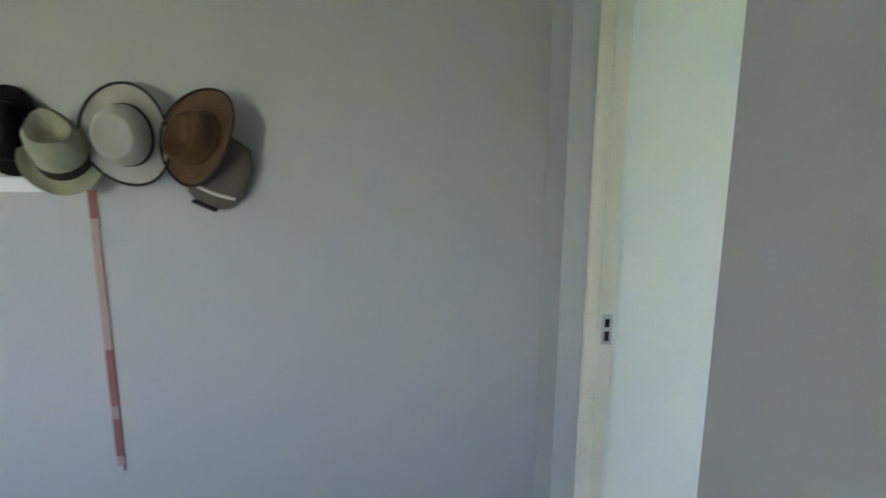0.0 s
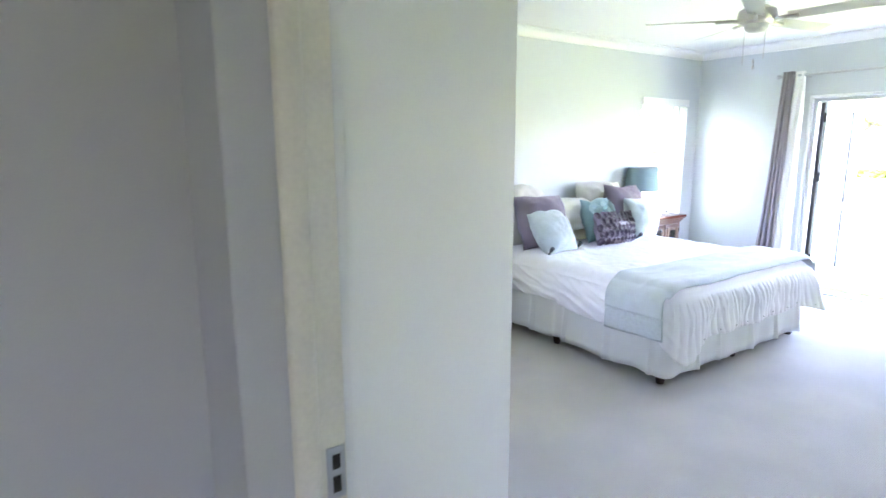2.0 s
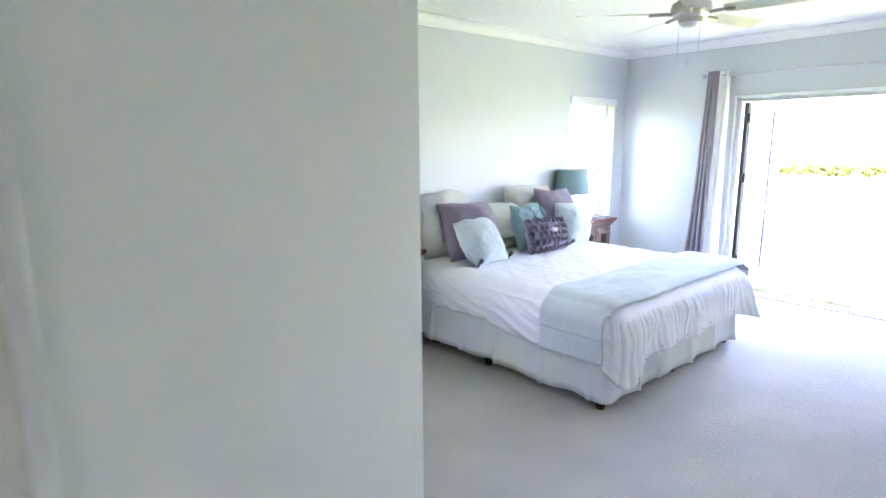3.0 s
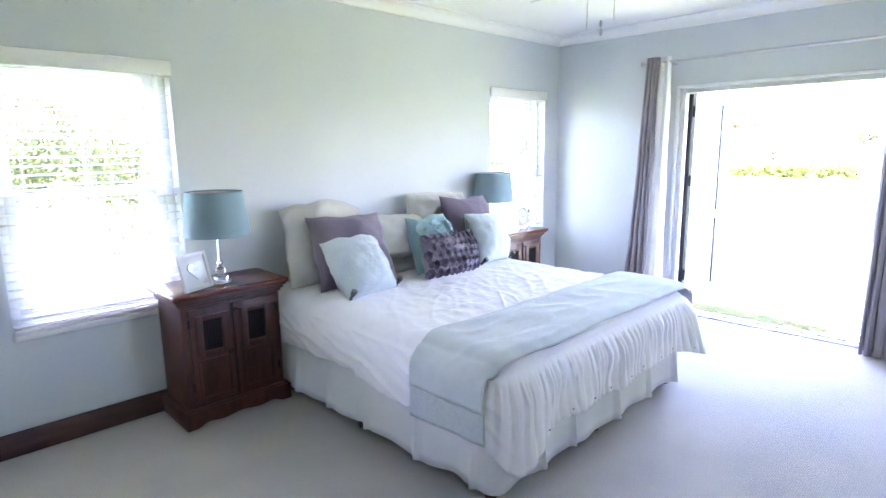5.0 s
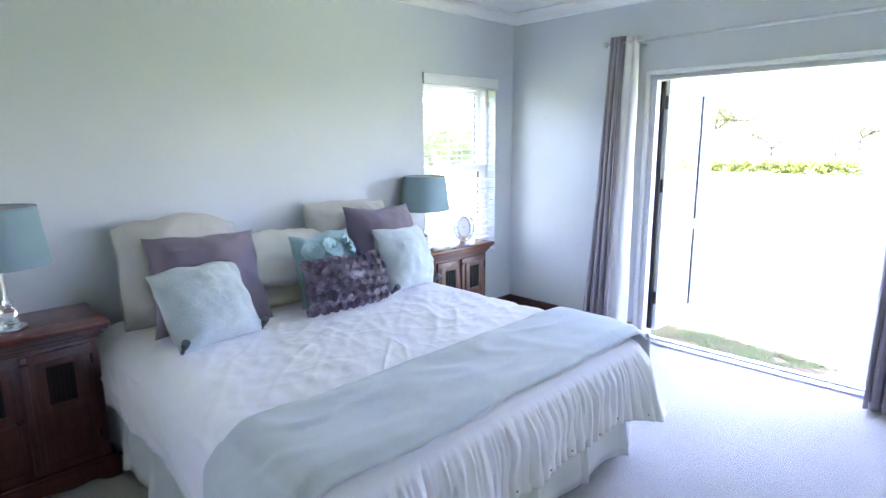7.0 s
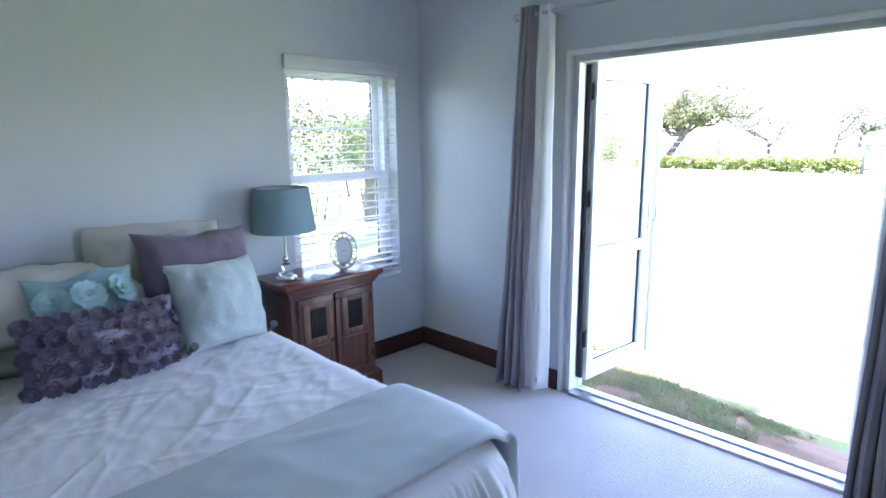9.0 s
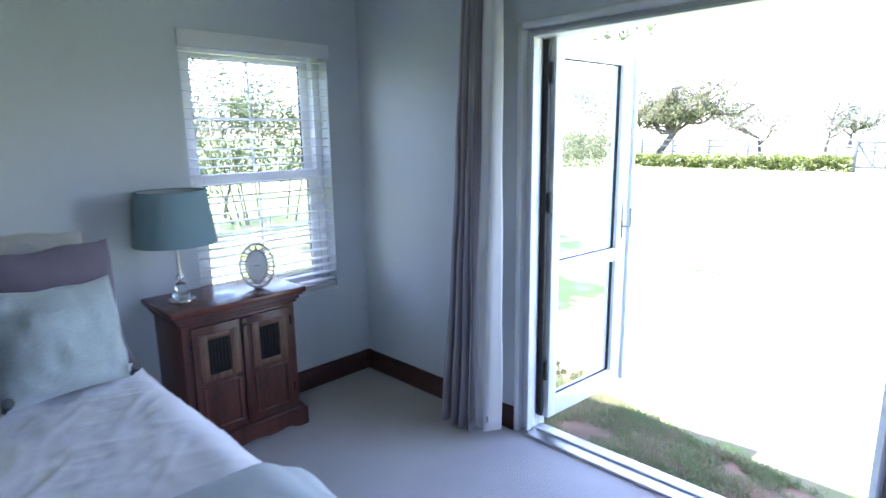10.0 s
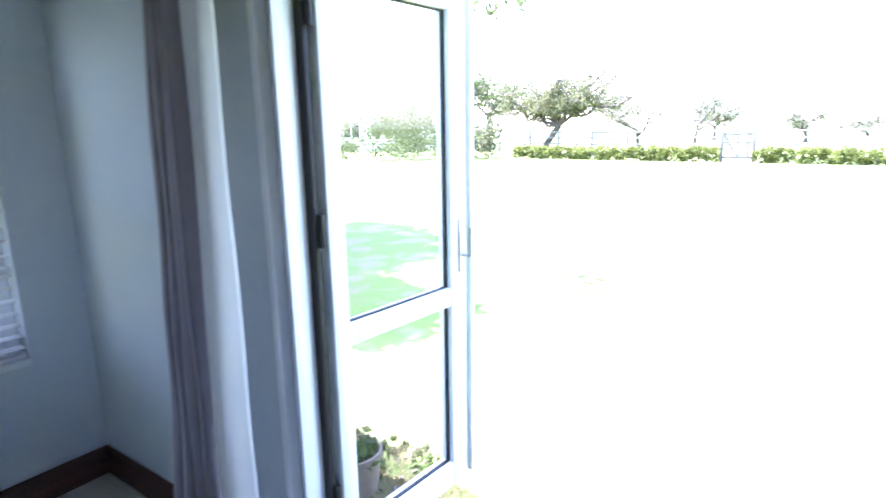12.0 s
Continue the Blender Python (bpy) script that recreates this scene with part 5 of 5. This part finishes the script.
def tree(x, y, height, width, label, seed, leaves=3500, size=0.16, material=None, low=0.28, trunk=0.16, lean=0.0, bare=False, group="garden trees", spread_len=0.30, fluff=0.07):
    rnd = random.Random(seed)
    t = thing("tree", label, "tree", pose(x, y, GZ), group)
    bm = bmesh.new()
    ends = []

    def limb(p, d, length, r, level):
        pts = [p]
        for k in range(4):
            d = (d + Vector((rnd.gauss(0, 0.16), rnd.gauss(0, 0.16), rnd.gauss(0, 0.10)))).normalized()
            pts.append(pts[-1] + d * length / 4)
        tube(pts, r, 6 if level else 9, bm, r * 0.55)
        if level >= 1:
            ends.extend(pts[1:] if level > 1 else pts[2:])
        if level >= 2:
            if level >= 3:
                return
        for k in range(4 if level == 0 else 3):
            a = rnd.uniform(0, 6.28)
            out = Vector((math.cos(a), math.sin(a), rnd.uniform(0.15, 0.75)))
            out.x *= width / height * 1.3
            out.y *= width / height * 1.3
            limb(pts[-1 if k else -2], (d * 0.5 + out).normalized(), (height * spread_len * rnd.uniform(0.85, 1.2) if level == 0 else length * rnd.uniform(0.65, 0.9)), r * 0.55, level + 1)

    limb(Vector((0, 0, -0.05)), Vector((lean, lean * 0.6, 1)).normalized(), height * low, trunk, 0)
    part("trunk", bm, M_BARK, t)
    if not bare:
        part("crown", leaf_cloud(rnd, ends, int(leaves * 1.4), size * 0.8, height * fluff), material or M_LEAF, t)
    return t


def crown_tree(x, y, label, seed, fork, trunk, lobes, size, material, group, twigs=0, droop=()):
    """A tree with limbs that rise from a fork into leafy lobes: (centre, radii, limbs, leaves). Twigs are bare tips above the crown."""
    rnd = random.Random(seed)
    t = thing("tree", label, "tree", pose(x, y, GZ), group)
    bm, ends = bmesh.new(), []
    f = Vector(fork)
    tube([(0, 0, -0.05), (f.x * 0.2, f.y * 0.2, f.z * 0.35), (f.x * 0.6, f.y * 0.6, f.z * 0.7), tuple(f)], trunk, 9, bm, trunk * 0.7)

    def bough(a, b, r, sag):
        pts = [a]
        for k in range(1, 7):
            q = a.lerp(b, k / 6)
            q.z += sag * math.sin(math.pi * k / 6)
            j = (b - a).length * 0.045
            pts.append(q + Vector((rnd.gauss(0, j), rnd.gauss(0, j), rnd.gauss(0, j))) * (k < 6))
        tube(pts, r, 6, bm, r * 0.35)
        return pts

    def point(c, rad, inner):
        while True:
            d = Vector((rnd.uniform(-1, 1), rnd.uniform(-1, 1), rnd.uniform(-1, 1)))
            if inner < d.length < 1:
                return Vector((c[0] + d.x * rad[0], c[1] + d.y * rad[1], c[2] + d.z * rad[2]))

    crowns = []
    for c, rad, limbs, leaves in lobes:
        tips = []
        for _ in range(limbs):
            main = bough(f, point(c, rad, 0.45), trunk * 0.42, 0.25)
            for q in main[2:]:
                for _ in range(3):
                    e = q.lerp(point(c, rad, 0.3), 0.45)
                    tips += bough(q, e, trunk * 0.12, 0.08)[2:]
        crowns.append((tips, leaves, min(rad) * 0.13))
        for _ in range(twigs):
            q = rnd.choice(tips)
            bough(q, q + Vector((rnd.gauss(0, 0.6), rnd.gauss(0, 0.8), rnd.uniform(0.8, 2.2))), trunk * 0.10, 0.1)
    for p, leaves in droop:
        tips = bough(f, Vector(p), trunk * 0.25, 0.9)[4:]
        tips += [Vector(p) + Vector((rnd.gauss(0, 0.22), rnd.gauss(0, 0.22), rnd.gauss(0.1, 0.25))) for _ in range(12)]
        crowns.append((tips, leaves, 0.13))
    part("trunk", bm, M_BARK, t)
    for tips, leaves, spread in crowns:
        part("crown", leaf_cloud(rnd, tips, leaves, size if leaves > 1000 else size * 0.55, spread), material, t)
    return t


def shrub(x, y, w, d, h, label, seed, count=2500, size=0.10, material=None, category="shrub", name="shrub", base=0.0, group="garden shrubs"):
    """A bush: stems and a crown of small leaves with an uneven outline."""
    rnd = random.Random(seed)
    t = thing(name, label, category, pose(x, y, GZ), group)
    bm = bmesh.new()
    for _ in range(7):
        px, py = rnd.uniform(-w, w) * 0.25, rnd.uniform(-d, d) * 0.25
        tube([(px, py, -0.03), (px * 1.4, py * 1.4, h * 0.4), (px * 2.0, py * 2.0, h * 0.75)], 0.02, 5, bm, 0.006)
    part("stems", bm, M_BARK, t)
    cs = [Vector((rnd.uniform(-0.5, 0.5) * w, rnd.uniform(-0.5, 0.5) * d, h * (base + (1 - base) * rnd.uniform(0.12, 0.92) * (1 - 0.35 * rnd.random())))) for _ in range(60)]
    part("crown", leaf_cloud(rnd, cs, count, size, min(w, d, h) * 0.10), material or M_LEAF2, t)
    return t


def hedge(y0, y1, label, seed):
    rnd = random.Random(seed)
    t = thing("hedge", label, "hedge", pose(32.3, (y0 + y1) / 2, GZ), "clipped hedges")
    L = y1 - y0
    cs = [Vector((rnd.uniform(-0.35, 0.35), rnd.uniform(-0.5, 0.5) * L, rnd.uniform(0.05, 0.62))) for _ in range(int(L * 70))]
    part("leaves", leaf_cloud(rnd, cs, int(L * 1300), 0.07, 0.06), M_HEDGE, t)


hedge(5.55, 15.6, "low clipped yellow-green hedge along the lawn", 41)
hedge(-9.0, 4.2, "low clipped yellow-green hedge beyond the gate", 42)


def gate():
    t = thing("farm_gate", "grey wooden farm gate between the hedges", "gate", pose(32.4, 4.87, GZ))
    for yy in (-0.62, 0.62):
        part("post", box(-0.06, 0.06, yy - 0.06, yy + 0.06, -0.05, 1.45, 0.01), M_GATE, t)
    for zz in (0.15, 1.15):
        part("rail", box(-0.03, 0.03, -0.56, 0.56, zz, zz + 0.10, 0.006), M_GATE, t)
    part("middle_rail", box(-0.025, 0.025, -0.56, 0.56, 0.80, 0.87, 0.006), M_GATE, t)
    for s in (-1, 1):
        part("brace", tube([(0, s * 0.54, 1.15), (0, 0, 0.2)], 0.04, 6), M_GATE, t)
    part("upright", box(-0.025, 0.025, -0.03, 0.03, 0.2, 1.15, 0.006), M_GATE, t)


gate()

fence = thing("paddock_fence", "weathered post-and-rail paddock fence behind the hedge", "fence", pose(37.0, 3.0, GZ))
for k in range(21):
    part("post", box(-0.06, 0.06, -0.06, 0.06, -0.05, 1.35, 0.008), M_FENCE, fence).location = (0.15 * math.sin(k * 2.3), -20 + 2.0 * k, 0)
for k in range(20):
    for zz in (0.55, 0.90, 1.22):
        part("rail", box(-0.11, -0.06, -19.95 + 2.0 * k, -18.05 + 2.0 * k, zz + 0.02 * math.sin(k * 1.7), zz + 0.09 + 0.02 * math.sin(k * 1.7), 0.006), M_FENCE, fence)

crown_tree(37.0, 16.0, "spreading thorn tree with a leaning trunk behind the fence", 51, (0.2, -0.9, 1.7), 0.24,
           [((0, -1.9, 3.3), (2.7, 3.8, 1.5), 10, 10000), ((0.5, 1.2, 3.2), (2.2, 2.4, 1.6), 6, 4500)], 0.085, M_THORN, "garden trees", 26)
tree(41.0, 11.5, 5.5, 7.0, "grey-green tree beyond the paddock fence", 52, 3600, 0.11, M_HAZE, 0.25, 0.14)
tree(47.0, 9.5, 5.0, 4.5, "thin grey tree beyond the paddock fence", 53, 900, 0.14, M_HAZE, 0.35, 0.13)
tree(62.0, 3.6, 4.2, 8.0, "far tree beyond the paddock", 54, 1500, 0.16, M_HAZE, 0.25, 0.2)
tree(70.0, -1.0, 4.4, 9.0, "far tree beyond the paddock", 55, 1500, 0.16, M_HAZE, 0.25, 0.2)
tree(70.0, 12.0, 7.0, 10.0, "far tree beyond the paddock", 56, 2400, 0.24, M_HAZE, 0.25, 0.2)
tree(44.0, 24.0, 9.0, 9.0, "tall garden tree beside the lawn", 57, 3500, 0.17, M_LEAF, 0.3, 0.22)
for k, (sx, sy, sw, sh) in enumerate(((31.0, 17.6, 3.4, 2.6), (29.0, 20.5, 3.6, 3.2), (32.5, 23.0, 4.0, 3.6), (26.0, 23.5, 4.0, 2.6), (22.0, 25.0, 4.5, 3.4))):
    shrub(sx, sy, sw, 2.6, sh, "leafy garden shrub at the edge of the lawn", 60 + k, 2600, 0.12, M_LEAF if k % 2 else M_LEAF2)

# trees and shrubs behind the head wall, seen through the blinds
for k, (sx, sy, sh, sw) in enumerate(((0.0, 11.5, 4.6, 5.0), (4.5, 13.0, 4.2, 5.0), (9.0, 13.0, 5.0, 5.5), (13.0, 15.0, 5.4, 6.0), (18.5, 18.5, 5.4, 6.0))):
    tree(sx, sy, sh, sw, "leafy tree in the side garden", 70 + k, 6500, 0.05, M_SIDE if k < 3 else M_LEAF, 0.20, 0.045, group="side garden trees", fluff=0.11)
for k, (sx, sy) in enumerate(((1.0, 10.8), (3.6, 11.0), (6.6, 11.6), (9.4, 11.9), (12.2, 12.6), (15.5, 14.5))):
    shrub(sx, sy, 3.0, 1.6, 2.9, "leafy shrub in the side garden", 80 + k, 5500, 0.045, M_SIDE if k < 3 else M_LEAF, base=0.25)

# tree by the house whose shade falls on the lawn
crown_tree(10.3, 10.4, "leafy shade tree beside the house with a drooping branch", 90, (-0.2, -0.6, 3.0), 0.16,
           [((0.1, -1.4, 4.7), (2.8, 2.7, 1.3), 12, 34000), ((-2.3, -3.5, 4.3), (1.9, 1.7, 0.8), 8, 15000)], 0.13, M_LEAF, "garden trees", 0,
           [((0.45, -5.7, 3.05), 150)])

pot = thing("plant_pot", "brown clay plant pot with a low green plant", "plant pot", pose(6.57, 3.03, GZ))
part("pot", lathe([(0, 0.0), (0.10, 0.0), (0.115, 0.10), (0.125, 0.20), (0.136, 0.205), (0.136, 0.235), (0.122, 0.235), (0.115, 0.20), (0, 0.20)], 28), M_POT, pot)
rnd = random.Random(3)
part("plant", leaf_cloud(rnd, [Vector((rnd.uniform(-0.10, 0.10), rnd.uniform(-0.10, 0.10), rnd.uniform(0.20, 0.24))) for _ in range(20)], 260, 0.035, 0.03), M_LEAF, pot, "small green leaves")

shrub(6.82, 2.98, 0.42, 0.36, 0.07, "low green creeping plant beside the pot", 95, 900, 0.022, M_LEAF)

house = thing("outbuilding", "low cream outbuilding with a pale roof beyond the lawn", "house", pose(40.0, 32.0, GZ))
part("wall", box(-3, 3, -5, 5, 0, 2.6, 0.02), M_PLASTER, house)
bm = bmesh.new()
v = [bm.verts.new(p) for p in ((-3.5, -5.5, 2.5), (3.5, -5.5, 2.5), (3.5, 5.5, 2.5), (-3.5, 5.5, 2.5), (0, -4.2, 4.4), (0, 4.2, 4.4))]
for f in ((0, 1, 4), (1, 2, 5, 4), (2, 3, 5), (3, 0, 4, 5), (3, 2, 1, 0)):
    bm.faces.new([v[i] for i in f])
part("roof", bm, M_PLASTER, house)
w_ = part("window", box(-3.03, -2.99, -1.0, 0.6, 1.0, 2.1, 0.005), M_VOID, house)
part("window_frame", box(-3.05, -3.0, -0.23, -0.17, 1.0, 2.1), M_UPVC, w_)
part("door", box(-3.03, -2.99, 2.0, 2.9, 0.0, 2.05, 0.005), M_BARK, house)
